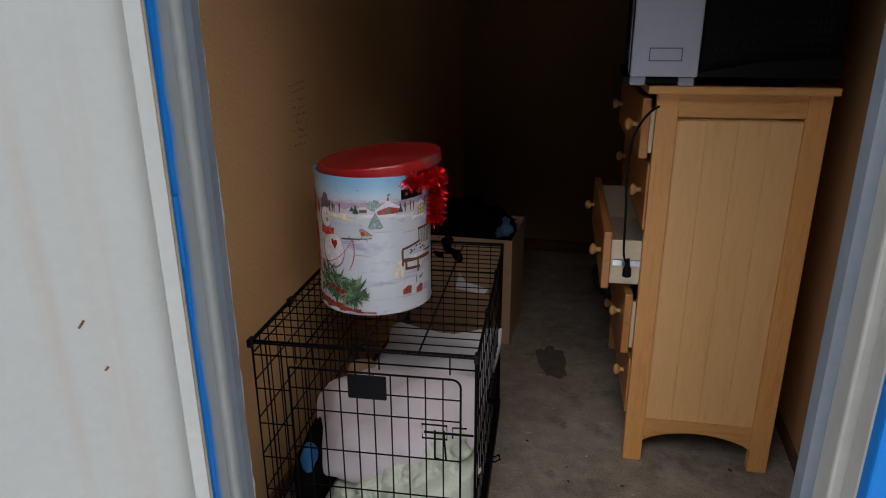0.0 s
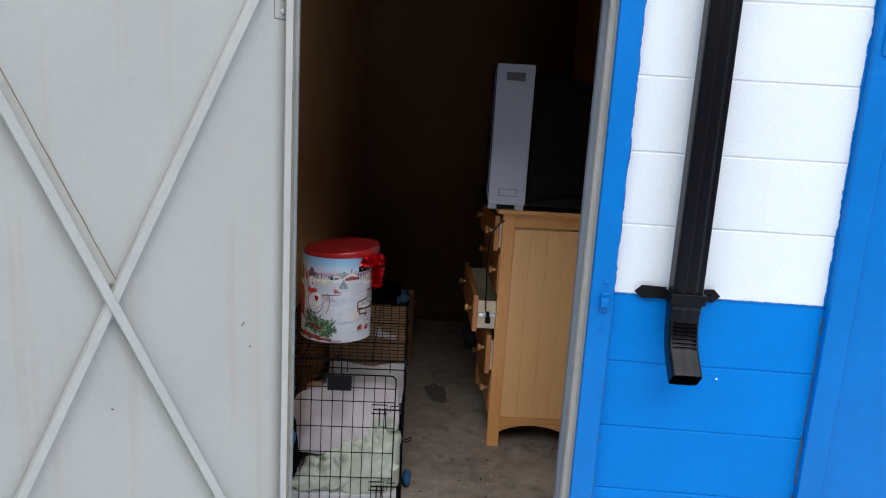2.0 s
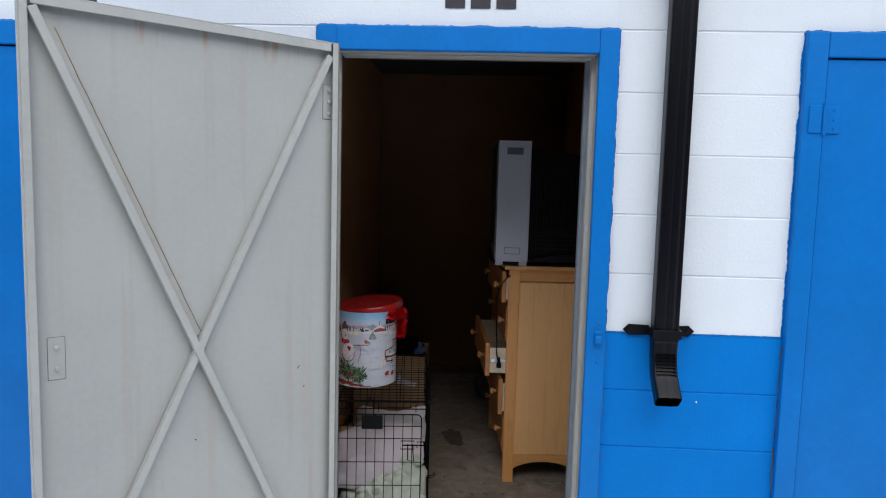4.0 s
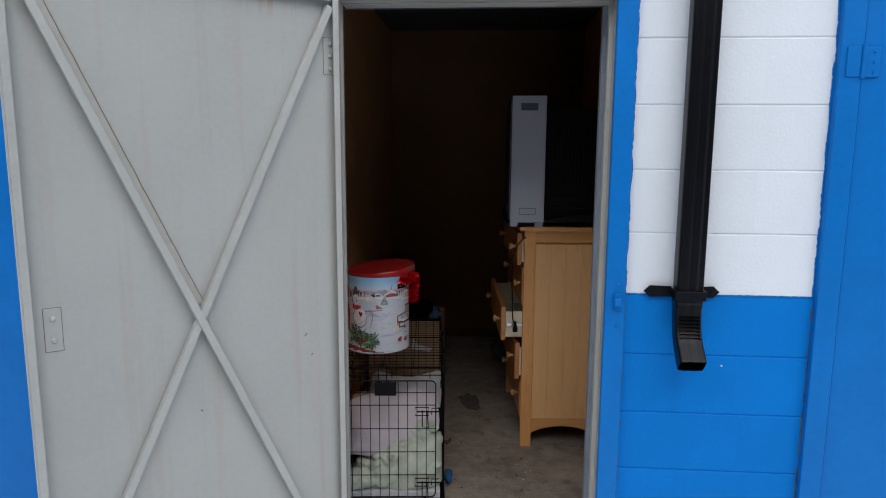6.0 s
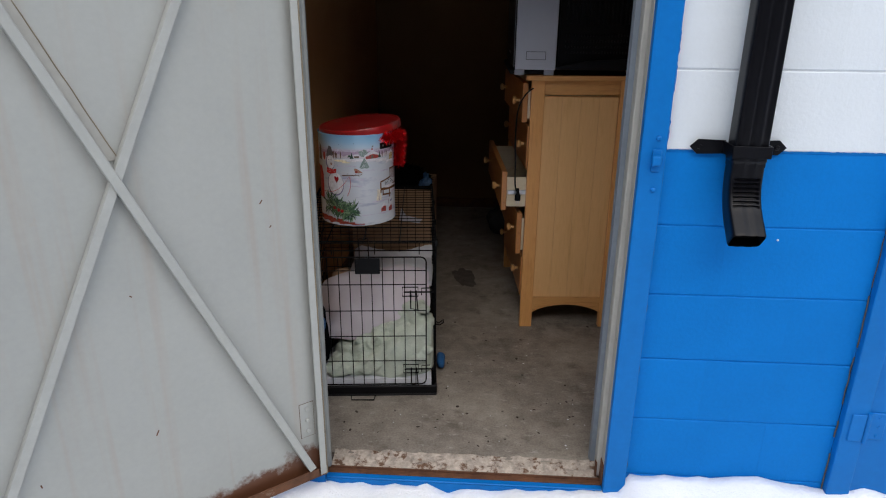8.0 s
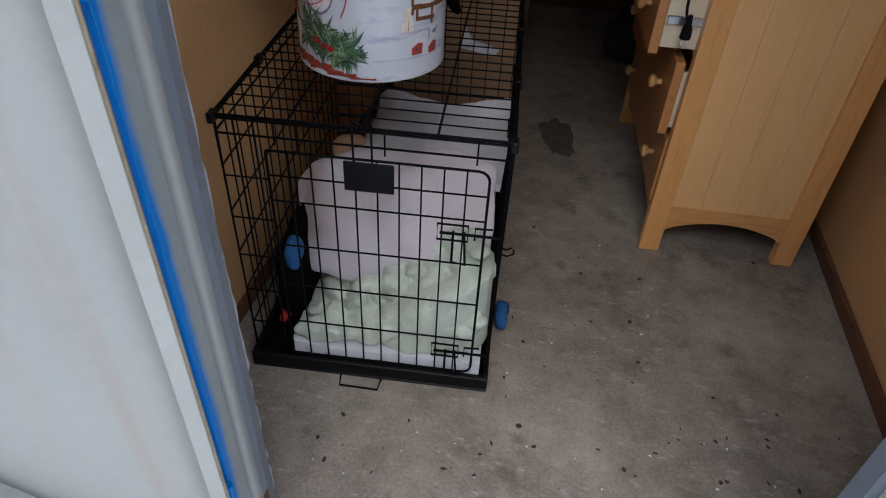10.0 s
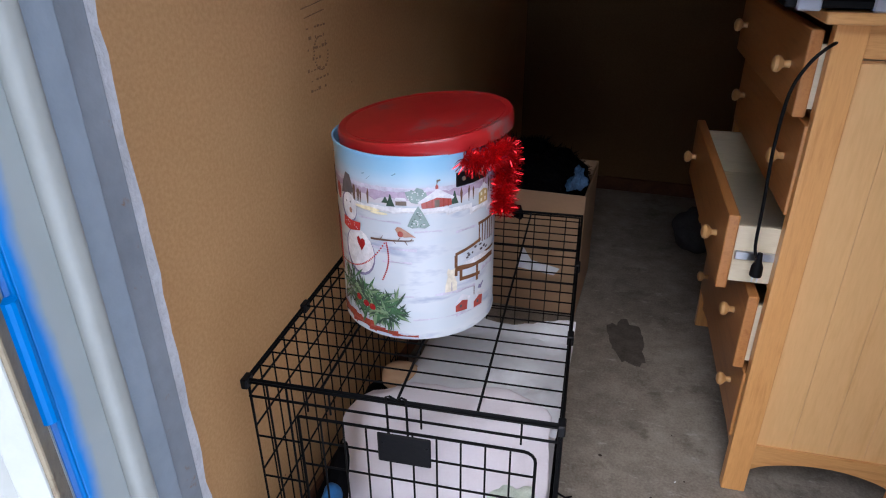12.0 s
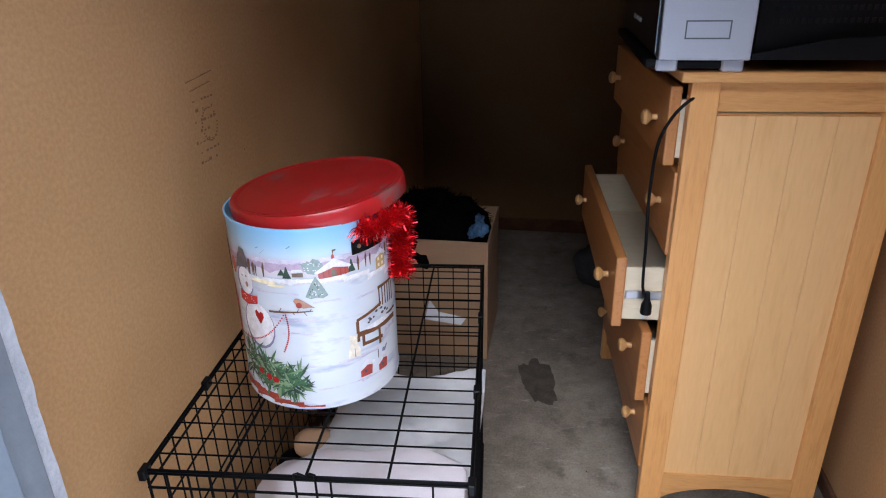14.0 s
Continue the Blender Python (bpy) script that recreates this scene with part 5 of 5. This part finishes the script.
# handle brackets and wire bail
for a in (38, 218):
    bm = bm_new()
    q = [on_tin(a + d, h, lft) for lft in (0.001, 0.004) for d, h in ((-13, 0.288), (13, 0.290), (13, 0.313), (-13, 0.311))]
    mids = [on_tin(a + d, h, lft) for lft in (0.001, 0.004) for d, h in ((0, 0.289), (0, 0.312))]
    v = [bm.verts.new(p) for p in q]
    w = [bm.verts.new(p) for p in mids]
    for f in ((v[0], w[0], w[1], v[3]), (w[0], v[1], v[2], w[1]), (v[4], w[2], w[3], v[7]), (w[2], v[5], v[6], w[3]), (v[0], v[4], v[7], v[3]), (v[1], v[5], v[6], v[2]), (v[0], w[0], w[2], v[4]), (w[0], v[1], v[5], w[2]), (v[3], w[1], w[3], v[7]), (w[1], v[2], v[6], w[3])):
        bm.faces.new(f)
    br = part("bracket", bm, "black_plastic", tin, "dark metal handle bracket")
    for d in (-8, 7):
        bm = bm_new()
        p = on_tin(a + d, 0.301, 0.004)
        add_lathe(bm, [(0.004, 0), (0.003, 0.002)], 8, p, on_tin(a + d, 0, 0))
        part("rivet", bm, "chrome", br)
bm = bm_new()
pts = []
for k in range(17):
    t = math.pi * k / 16
    d = radians(222 - 90)
    along = Vector((math.cos(d + math.pi / 2), math.sin(d + math.pi / 2), 0))
    out = Vector((math.cos(radians(132)), math.sin(radians(132)), 0))
    pts.append(along * (TR + 0.006) * math.cos(t) + out * 0.172 * math.sin(t) + Vector((0, 0, 0.302 + 0.062 * math.sin(t) ** 0.6)))
add_tube(bm, pts, 0.0022, 6)
part("bail", bm, "chrome", tin, "thin wire bail handle", True)
bm = bm_new()
for k in range(400):
    t, rr = random.uniform(0, 2 * math.pi), TR * 0.93 * math.sqrt(random.random())
    p = Vector((rr * math.cos(t), rr * math.sin(t), TH - 0.036 + 0.045 * max(0.0, (rr * math.cos(t - 1.0)) / TR) * random.random()))
    d = Vector((random.gauss(0, 1), random.gauss(0, 1), random.gauss(0, 0.6))).normalized() * 0.022
    s = d.cross(Vector((random.gauss(0, 1), random.gauss(0, 1), 1))).normalized() * 0.0009
    vs = [bm.verts.new(p + d + s), bm.verts.new(p + d - s), bm.verts.new(p - d - s), bm.verts.new(p - d + s)]
    bm.faces.new(vs)
tagged(solid("silver_tinsel", bm, "tinsel_silver", "silver foil tinsel stuffed in the tin under its lid", "tinsel", TIN_AT), kind="stuff")
bm = bm_new()
LR = TR + 0.011
add_lathe(bm, [(LR - 0.0015, -0.010), (LR + 0.001, -0.009), (LR + 0.001, 0.012), (LR - 0.002, 0.017), (LR - 0.008, 0.0175), (LR - 0.012, 0.0155), (LR - 0.014, 0.0150)], 96)
LID = Matrix.Translation((0.056, 0.790, CH + TH + 0.012)) @ Matrix.Rotation(radians(6.0), 4, (0.45, -0.893, 0.0))
lid = thing("tin_lid", "scuffed red metal lid lying askew on the tin", "lid", LID)
part("rim", bm, "red_lid", lid, "", True)
bm = bm_new()
add_lathe(bm, [(LR - 0.0145, 0.0145), (LR - 0.0145, 0.0163), (LR - 0.06, 0.0172), (0.02, 0.0176)], 96)
part("panel", bm, "red_lid", lid, "scratched flat lid panel", True)


def tinsel(bm, path, count, length, seed):
    rnd = random.Random(seed)
    pts = [Vector(p) for p in path]
    for k in range(count):
        f = rnd.random() * (len(pts) - 1)
        i = int(f)
        p = pts[i].lerp(pts[i + 1], f - i)
        ax = (pts[i + 1] - pts[i]).normalized()
        d = Vector((rnd.gauss(0, 1), rnd.gauss(0, 1), rnd.gauss(0, 1)))
        d = (d - ax * d.dot(ax) * 0.7).normalized() * length * rnd.uniform(0.7, 1.15)
        s = d.cross(Vector((rnd.gauss(0, 1), rnd.gauss(0, 1), rnd.gauss(0, 1)))).normalized() * 0.0008
        b = Vector((rnd.gauss(0, 1), rnd.gauss(0, 1), rnd.gauss(0, 1))) * 0.0025
        m0, m1 = bm.verts.new(p + d * 0.55 + s + b), bm.verts.new(p + d * 0.55 - s + b)
        bm.faces.new((bm.verts.new(p + s), bm.verts.new(p - s), m1, m0))
        bm.faces.new((m0, m1, bm.verts.new(p + d - s * 0.4), bm.verts.new(p + d + s * 0.4)))


GARLAND = [on_tin(a, h, l) for a, h, l in ((30, 0.336, 0.004), (38, 0.327, 0.014), (48, 0.330, 0.022), (58, 0.336, 0.026), (64, 0.324, 0.026), (66, 0.302, 0.024), (66, 0.275, 0.022), (67, 0.250, 0.020), (66, 0.225, 0.018), (66, 0.212, 0.018))]
bm = bm_new()
tinsel(bm, GARLAND, 2600, 0.027, 4)
tagged(solid("tinsel_garland", bm, "tinsel", "red foil tinsel garland hanging over the rim of the tin", "tinsel", TIN_AT), kind="stuff")

# ---------------------------------------------------------------- chest of drawers
DR = pose(0.726, 1.100, 0, 0, 0, 4.1)
DD, DL, DH = 0.428, 0.80, 1.158
dresser = thing("chest_of_drawers", "light pine five-drawer chest with beadboard sides, some drawers pulled out", "chest of drawers", DR)
# local: x into its depth (front at 0), y along its length, z up
for x in (0.0, DD - 0.056):
    for y in (0.0, DL - 0.03):
        bm = bm_new()
        add_box(bm, (x, y, 0), (x + 0.056, y + 0.03, DH - 0.021), 0.002, 2)
        part("post", bm, "pine_post", dresser)
for y0, y1, s in ((0.006, 0.022, -1), (DL - 0.022, DL - 0.006, 1)):
    bm = bm_new()
    add_box(bm, (0.0562, y0, 1.075), (DD - 0.0562, y1, DH - 0.0215), 0.001)
    part("top_rail", bm, "pine_rail", dresser)
    bm = bm_new()
    x0, x1 = 0.0562, DD - 0.0562
    arch = [(x0, 0.150), (x0, 0.072)] + [(x0 + (x1 - x0) * k / 16, 0.072 + 0.040 * math.sin(math.pi * k / 16) ** 0.7) for k in range(1, 16)] + [(x1, 0.072), (x1, 0.150)]
    add_prism(bm, arch, y1 - y0, lambda u, w, d: Vector((u, y0 + d, w)))
    part("arched_rail", bm, "pine_rail", dresser)
    # beadboard strips with grooves between
    n = 4
    for k in range(n):
        a, b = x0 + (x1 - x0) * k / n, x0 + (x1 - x0) * (k + 1) / n
        bm = bm_new()
        add_box(bm, (a + 0.0002, y0 + 0.006, 0.146), (b - 0.0002, y1 - 0.004, 1.066), 0.0009)
        part("beadboard", bm, "pine_side", dresser)
    bm = bm_new()
    add_box(bm, (x0, 0.0185 if s < 0 else DL - 0.0215, 0.14), (x1, 0.0215 if s < 0 else DL - 0.0185, 1.07))
    part("backing", bm, "pine_side", dresser)
bm = bm_new()
add_box(bm, (-0.028, -0.032, DH - 0.021), (DD + 0.006, DL + 0.022, DH), 0.005, 3)
part("top", bm, "pine_rail", dresser)
bm = bm_new()
add_box(bm, (DD - 0.012, 0.031, 0.09), (DD - 0.006, DL - 0.031, DH - 0.022))
part("back_board", bm, "pine_side", dresser)
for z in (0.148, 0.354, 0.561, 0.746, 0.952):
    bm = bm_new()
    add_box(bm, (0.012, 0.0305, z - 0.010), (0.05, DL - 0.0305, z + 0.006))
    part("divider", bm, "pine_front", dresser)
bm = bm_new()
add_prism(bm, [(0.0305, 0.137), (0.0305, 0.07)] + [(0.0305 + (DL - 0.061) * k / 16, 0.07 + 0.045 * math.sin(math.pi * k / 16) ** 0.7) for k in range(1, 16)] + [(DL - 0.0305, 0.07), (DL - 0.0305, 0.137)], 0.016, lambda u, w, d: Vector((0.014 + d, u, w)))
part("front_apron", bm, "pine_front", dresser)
KNOB = [(0.008, 0.0), (0.007, 0.008), (0.0075, 0.012), (0.015, 0.018), (0.0175, 0.024), (0.015, 0.030), (0.008, 0.0335), (0.002, 0.034)]
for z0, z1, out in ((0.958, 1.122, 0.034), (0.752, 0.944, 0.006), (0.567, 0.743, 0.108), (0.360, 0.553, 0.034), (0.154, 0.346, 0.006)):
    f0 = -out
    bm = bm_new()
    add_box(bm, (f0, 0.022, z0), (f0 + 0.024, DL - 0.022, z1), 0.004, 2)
    dw = part("drawer", bm, "pine_front", dresser, "orange pine drawer front, darker than the chest sides")
    bx0, bx1, bz0, bz1 = f0 + 0.0242, f0 + 0.0242 + 0.33, z0 + 0.014, z1 - 0.028
    for lo, hi in (((bx0, 0.036, bz0), (bx1, 0.048, bz1)), ((bx0, DL - 0.048, bz0), (bx1, DL - 0.036, bz1)), ((bx1 - 0.012, 0.0482, bz0), (bx1, DL - 0.0482, bz1)), ((bx0, 0.0482, bz0 + 0.006), (bx1 - 0.0122, DL - 0.0482, bz0 + 0.010))):
        bm = bm_new()
        add_box(bm, lo, hi, 0.001)
        part("drawer_board", bm, "drawer_side", dw, "pale unfinished drawer board")
    for y in (0.028, DL - 0.035) if out > 0.1 else ():
        bm = bm_new()
        zc = (bz0 + bz1) / 2
        add_box(bm, (bx0 + 0.004, y, zc - 0.010), (bx1, y + 0.007, zc + 0.010), 0.002)
        part("slide", bm, "chrome", dw, "zinc drawer slide")
    for y in (0.125, DL - 0.125):
        bm = bm_new()
        add_lathe(bm, KNOB, 20, (f0, y, (z0 + z1) / 2), (-1, 0, 0))
        part("knob", bm, "pine_knob", dw, "turned pine knob", True)

# ---------------------------------------------------------------- television on the chest
TVM = pose(0.650, 1.048, DH, 0, 0, 0.5)
tv = thing("television", "bulky silver and black television facing sideways on the pine chest", "television", TVM)
TZ0, TZ1, TL = 0.024, 0.629, 0.74
bm = bm_new()
add_box(bm, (0.0, 0.0, TZ0), (0.163, 0.012, TZ1), 0.003, 2)
sidep = part("side_panel", bm, "silver", tv, "flat silver side cheek")
bm = bm_new()
add_box(bm, (0.042, -0.0012, 0.560), (0.122, -0.0002, 0.594), 0.0004)
part("grip", bm, "silver_dark", sidep, "dark recessed grip")
bm = bm_new()
for lo, hi in (((0.042, -0.0012, 0.062), (0.122, -0.0002, 0.0645)), ((0.042, -0.0012, 0.0925), (0.122, -0.0002, 0.095)), ((0.042, -0.0012, 0.0646), (0.0445, -0.0002, 0.0924)), ((0.1195, -0.0012, 0.0646), (0.122, -0.0002, 0.0924))):
    add_box(bm, lo, hi)
part("cover_joint", bm, "silver_dark", sidep)
bm = bm_new()
add_box(bm, (0.0, TL - 0.012, TZ0), (0.163, TL, TZ1), 0.003, 2)
part("side_panel", bm, "silver", tv, "flat silver side cheek")
bm = bm_new()
add_box(bm, (0.004, 0.0122, TZ0 + 0.002), (0.163, TL - 0.0122, TZ1 - 0.002), 0.002)
part("cabinet", bm, "black_plastic", tv)
bm = bm_new()
add_box(bm, (-0.004, 0.004, TZ0 + 0.004), (-0.0002, TL - 0.004, TZ1 - 0.004), 0.003, 2)
bez = part("bezel", bm, "black_gloss", tv, "glossy black front bezel")
bm = bm_new()
add_box(bm, (-0.0055, 0.018, TZ0 + 0.01), (-0.0042, 0.024, TZ1 - 0.01))
part("trim", bm, "chrome", bez, "thin bright trim line")
bm = bm_new()
add_box(bm, (-0.0055, 0.10, 0.13), (-0.0042, TL - 0.08, TZ1 - 0.05))
part("screen", bm, "black_gloss", bez, "dark glass screen")
for y in (0.30, 0.33, 0.36, 0.40, 0.43):
    bm = bm_new()
    add_lathe(bm, [(0.006, 0), (0.006, 0.003), (0.003, 0.0035)], 10, (-0.0042, y, 0.075), (-1, 0, 0))
    part("socket", bm, "chrome", bez)
for y in (0.026, TL - 0.06):
    for x in (0.0, 0.120):
        bm = bm_new()
        add_box(bm, (x, y, 0.0), (x + 0.04, y + 0.045, TZ0 - 0.0005), 0.003)
        part("foot", bm, "silver", tv)
bm = bm_new()
add_box(bm, (-0.02, 0.03, 0.004), (0.16, TL - 0.03, TZ0 - 0.001), 0.006, 2)
part("stand", bm, "black_plastic", tv, "dark swivel stand")
# tapering rear housing with vents
bm = bm_new()
a = [(0.1665, 0.03, 0.0225), (0.1665, TL - 0.03, 0.0225), (0.1665, TL - 0.03, 0.60), (0.1665, 0.03, 0.60)]
b = [(0.50, 0.07, 0.0225), (0.50, TL - 0.10, 0.0225), (0.50, TL - 0.10, 0.56), (0.50, 0.07, 0.56)]
va, vb = [bm.verts.new(p) for p in a], [bm.verts.new(p) for p in b]
bm.faces.new(va)
bm.faces.new(vb[::-1])
for k in range(4):
    bm.faces.new((va[k], va[(k + 1) % 4], vb[(k + 1) % 4], vb[k]))
bmesh.ops.bevel(bm, geom=list(bm.edges), offset=0.008, segments=2, affect="EDGES")
rear = part("rear_housing", bm, "black_plastic", tv, "black rear housing with vent slots")
for k in range(16):
    x = 0.20 + k * 0.018
    y = 0.03 + (x - 0.1665) / 0.3335 * 0.04
    bm = bm_new()
    add_box(bm, (x, y - 0.0035, 0.20), (x + 0.006, y - 0.0004, 0.50), 0.001)
    part("vent_rib", bm, "black_gloss", rear)
bm = bm_new()
for r in range(4):
    for k in range(22):
        x = 0.20 + k * 0.0125
        y = 0.03 + (x - 0.1665) / 0.3335 * 0.04
        z = 0.085 + r * 0.022
        add_box(bm, (x, y - 0.002, z), (x + 0.006, y - 0.0005, z + 0.009))
tagged(part("vent_grille", bm, "black_gloss", rear), kind="stuff")
bm = bm_new()
add_prism(bm, [(0.168, 0.024), (0.49, 0.024), (0.49, 0.070), (0.30, 0.060), (0.168, 0.034)], 0.012, lambda u, w, d: Vector((u, 0.012 + d, w)))
part("base_lip", bm, "black_plastic", tv)

# power cord hanging from the chest's top edge down in front of the open drawer
cord = thing("power_cord", "thin black power cord with a plug hanging over the drawers", "power cord", pose(0, 0, 0))
pts = []
ctrl = [Vector(p) for p in ((0.740, 1.110, 1.106), (0.714, 1.088, 1.092), (0.690, 1.082, 1.062), (0.671, 1.080, 1.010), (0.666, 1.080, 0.907), (0.671, 1.083, 0.790), (0.675, 1.087, 0.690), (0.688, 1.090, 0.655))]
for i in range(len(ctrl) - 1):
    p0, p1, p2, p3 = ctrl[max(0, i - 1)], ctrl[i], ctrl[i + 1], ctrl[min(len(ctrl) - 1, i + 2)]
    for k in range(5):
        t = k / 5
        pts.append(0.5 * ((2 * p1) + (p2 - p0) * t + (2 * p0 - 5 * p1 + 4 * p2 - p3) * t * t + (3 * p1 - p0 - 3 * p2 + p3) * t ** 3))
pts.append(ctrl[-1])
bm = bm_new()
add_tube(bm, pts, 0.0034, 8)
part("cable", bm, "black_plastic", cord, "", True)
bm = bm_new()
add_lathe(bm, [(0.005, 0.02), (0.007, 0.0), (0.012, -0.012), (0.013, -0.030), (0.012, -0.034)], 14, ctrl[-1])
plug = part("plug", bm, "black_plastic", cord, "moulded black plug", True)
for dx in (-0.005, 0.005):
    bm = bm_new()
    c = ctrl[-1] + Vector((dx, 0, -0.034))
    add_box(bm, c + Vector((-0.001, -0.003, -0.014)), c + Vector((0.001, 0.003, 0)))
    part("prong", bm, "chrome", plug)

# ---------------------------------------------------------------- cardboard box with a black bag behind the crate
BX0, BX1, BY0, BY1, BH = -0.20, 0.252, 1.80, 2.18, 0.472
cbox = thing("cardboard_box", "open brown cardboard box full of black garland", "cardboard box", pose(0, 0, 0))
for lo, hi in (((BX0, BY0, 0), (BX1, BY0 + 0.005, BH)), ((BX0, BY1 - 0.005, 0), (BX1, BY1, BH)), ((BX0, BY0 + 0.0052, 0), (BX0 + 0.005, BY1 - 0.0052, BH)), ((BX1 - 0.005, BY0 + 0.0052, 0), (BX1, BY1 - 0.0052, BH)), ((BX0 + 0.0052, BY0 + 0.0052, 0), (BX1 - 0.0052, BY1 - 0.0052, 0.005))):
    bm = bm_new()
    add_box(bm, lo, hi, 0.001)
    part("side", bm, "card", cbox)
bm = bm_new()
lump(bm, (0.20, 0.17, 0.15), 2.8, 30, 0.06, 7.0, 4.0)
rnd = random.Random(5)
for v in list(bm.verts):
    if v.co.z > 0.02 and rnd.random() < 0.9:
        for k in range(2):
            d = (v.co.normalized() + Vector((rnd.gauss(0, 0.6), rnd.gauss(0, 0.6), rnd.gauss(0, 0.6)))).normalized() * rnd.uniform(0.01, 0.03)
            s = d.cross(Vector((rnd.gauss(0, 1), rnd.gauss(0, 1), rnd.gauss(0, 1)))).normalized() * 0.0018
            bm.faces.new((bm.verts.new(v.co + s), bm.verts.new(v.co - s), bm.verts.new(v.co + d)))
solid("black_garland", bm, "cloth_black", "black bristly artificial garland heaped in the box", "garland", pose(0.012, 1.97, 0.43))
bm = bm_new()
lump(bm, (0.024, 0.030, 0.050), 2.4, 20, 0.022, 34.0, 9.0)
solid("plastic_bottle", bm, "film_blue", "crumpled clear blue plastic bottle on the box rim", "bottle", pose(0.215, 1.83, 0.515, 10, 15, 0), smooth="all")
bm = bm_new()
add_prism(bm, [(0, 0), (0.10, 0.005), (0.11, 0.028), (0.03, 0.03), (0.0, 0.06)], 0.0015, lambda u, w, d: Vector((u, d, w)))
solid("paper_scrap", bm, "paper", "torn scrap of white paper caught behind the crate", "paper", CRATE @ pose(0.36, CL + 0.012, 0.455, -8, 12, 0))
bm = bm_new()
lump(bm, (0.09, 0.08, 0.10), 2.4, 20, 0.03, 9.0, 14.0)
solid("grey_bag", bm, "cloth_grey", "dark grey lumpy bag on the floor past the chest", "bag", pose(0.66, 2.5, 0.095), smooth="all")

# ---------------------------------------------------------------- marks and bits on the floor
bm = bm_new()
c = bm.verts.new((0, 0, 0))
ring = []
for k in range(40):
    t = 2 * math.pi * k / 40
    r = 0.085 * (1 + 0.35 * nz(math.cos(t) * 1.6, math.sin(t) * 1.6, 3) + 0.18 * nz(math.cos(t) * 6, math.sin(t) * 6, 1))
    ring.append(bm.verts.new((r * math.cos(t) * 0.72, r * math.sin(t) * 1.5, 0)))
for k in range(40):
    bm.faces.new((c, ring[k], ring[(k + 1) % 40]))
s = part("stain", bm, "stain", floor, "dark oily stain")
s.matrix_local = pose(0.445, 1.70, 0.0015, 0, 0, 12)
bm = bm_new()
prev = None
for k in range(60):
    f = k / 59
    x, y = 0.38 + 0.60 * f, 0.705 - 0.045 * f + 0.018 * math.sin(f * 7) + 0.012 * nz(f * 14, 2) + 0.006 * nz(f * 45, 8)
    w = 0.0003 + 0.0022 * abs(nz(f * 25, 6))
    e = (bm.verts.new((x, y - w, 0.001)), bm.verts.new((x, y + w, 0.001)))
    if prev:
        bm.faces.new((prev[0], e[0], e[1], prev[1]))
    prev = e
part("crack", bm, "floor_crack", floor)
rnd = random.Random(21)
for nm, key, label, n, size in (("leaf_litter", "debris", "scattered dry leaf bits and dirt on the concrete", 100, 0.0052), ("white_crumbs", "zip_white", "scattered pale crumbs on the concrete", 40, 0.003)):
    bm = bm_new()
    for k in range(n):
        x, y = rnd.uniform(0.05, 1.15), 0.1 + abs(rnd.gauss(0, 0.5))
        if y > 2.6 or (x < 0.40 and 0.40 < y < 1.3):
            continue
        L = size * rnd.uniform(0.4, 1.6)
        m = pose(x, y, L * 0.22, rnd.uniform(-15, 15), rnd.uniform(-15, 15), rnd.uniform(0, 360))
        r = bmesh.ops.create_icosphere(bm, subdivisions=1, radius=1.0, matrix=m @ Matrix.Diagonal((L, L * rnd.uniform(0.3, 0.8), L * 0.25, 1)))
    tagged(solid(nm, bm, key, label, "debris"), kind="stuff")

# ---------------------------------------------------------------- painted blocks of the front wall, piece by piece
BLOCKS = {}


def block_mesh(length, height, key):
    k = (round(length, 3), round(height, 3), key)
    if k not in BLOCKS:
        bm = bm_new()
        c = min(0.0026, height / 4)
        prof = [(0.012, 0), (c, 0), (0, c), (0, height - c), (c, height), (0.012, height)]
        add_prism(bm, prof, length, lambda u, w, d: Vector((d, u, w)))
        BLOCKS[k] = finish(bm, "block", key)
    return BLOCKS[k]


JX, JZ = 0.0001, 0.0016
row = -6
while PAINT + row * COURSE < WT - 0.02:
    z0, z1 = PAINT + row * COURSE, min(WT, PAINT + (row + 1) * COURSE)
    parts_z = [(z0, z1)]
    if z0 < FRAME_T < z1:
        parts_z = [(z0, FRAME_T), (FRAME_T, z1)]
    shift = 1.396 if row % 2 else 1.193
    for za, zb in parts_z:
        if zb - za < 0.02:
            za, zb = za, zb
        spans = list(zip(segs[::2], segs[1::2])) if zb <= FRAME_T + 1e-6 else [(W0, W1)]
        for a, b in spans:
            x = shift + math.floor((a - shift) / LEN) * LEN
            while x < b - 1e-6:
                x0, x1 = max(a, x), min(b, x + LEN)
                if x1 - x0 > 0.012 and zb - za > 0.012:
                    ob = new("block", block_mesh(x1 - x0 - 2 * JX, zb - za - 2 * JZ, "block_white" if row >= 0 else "block_blue"))
                    ob.parent = wall_front
                    ob.location = (x0 + JX, 0.0032 + random.uniform(-0.0005, 0.0005), za + JZ)
                x += LEN
    row += 1
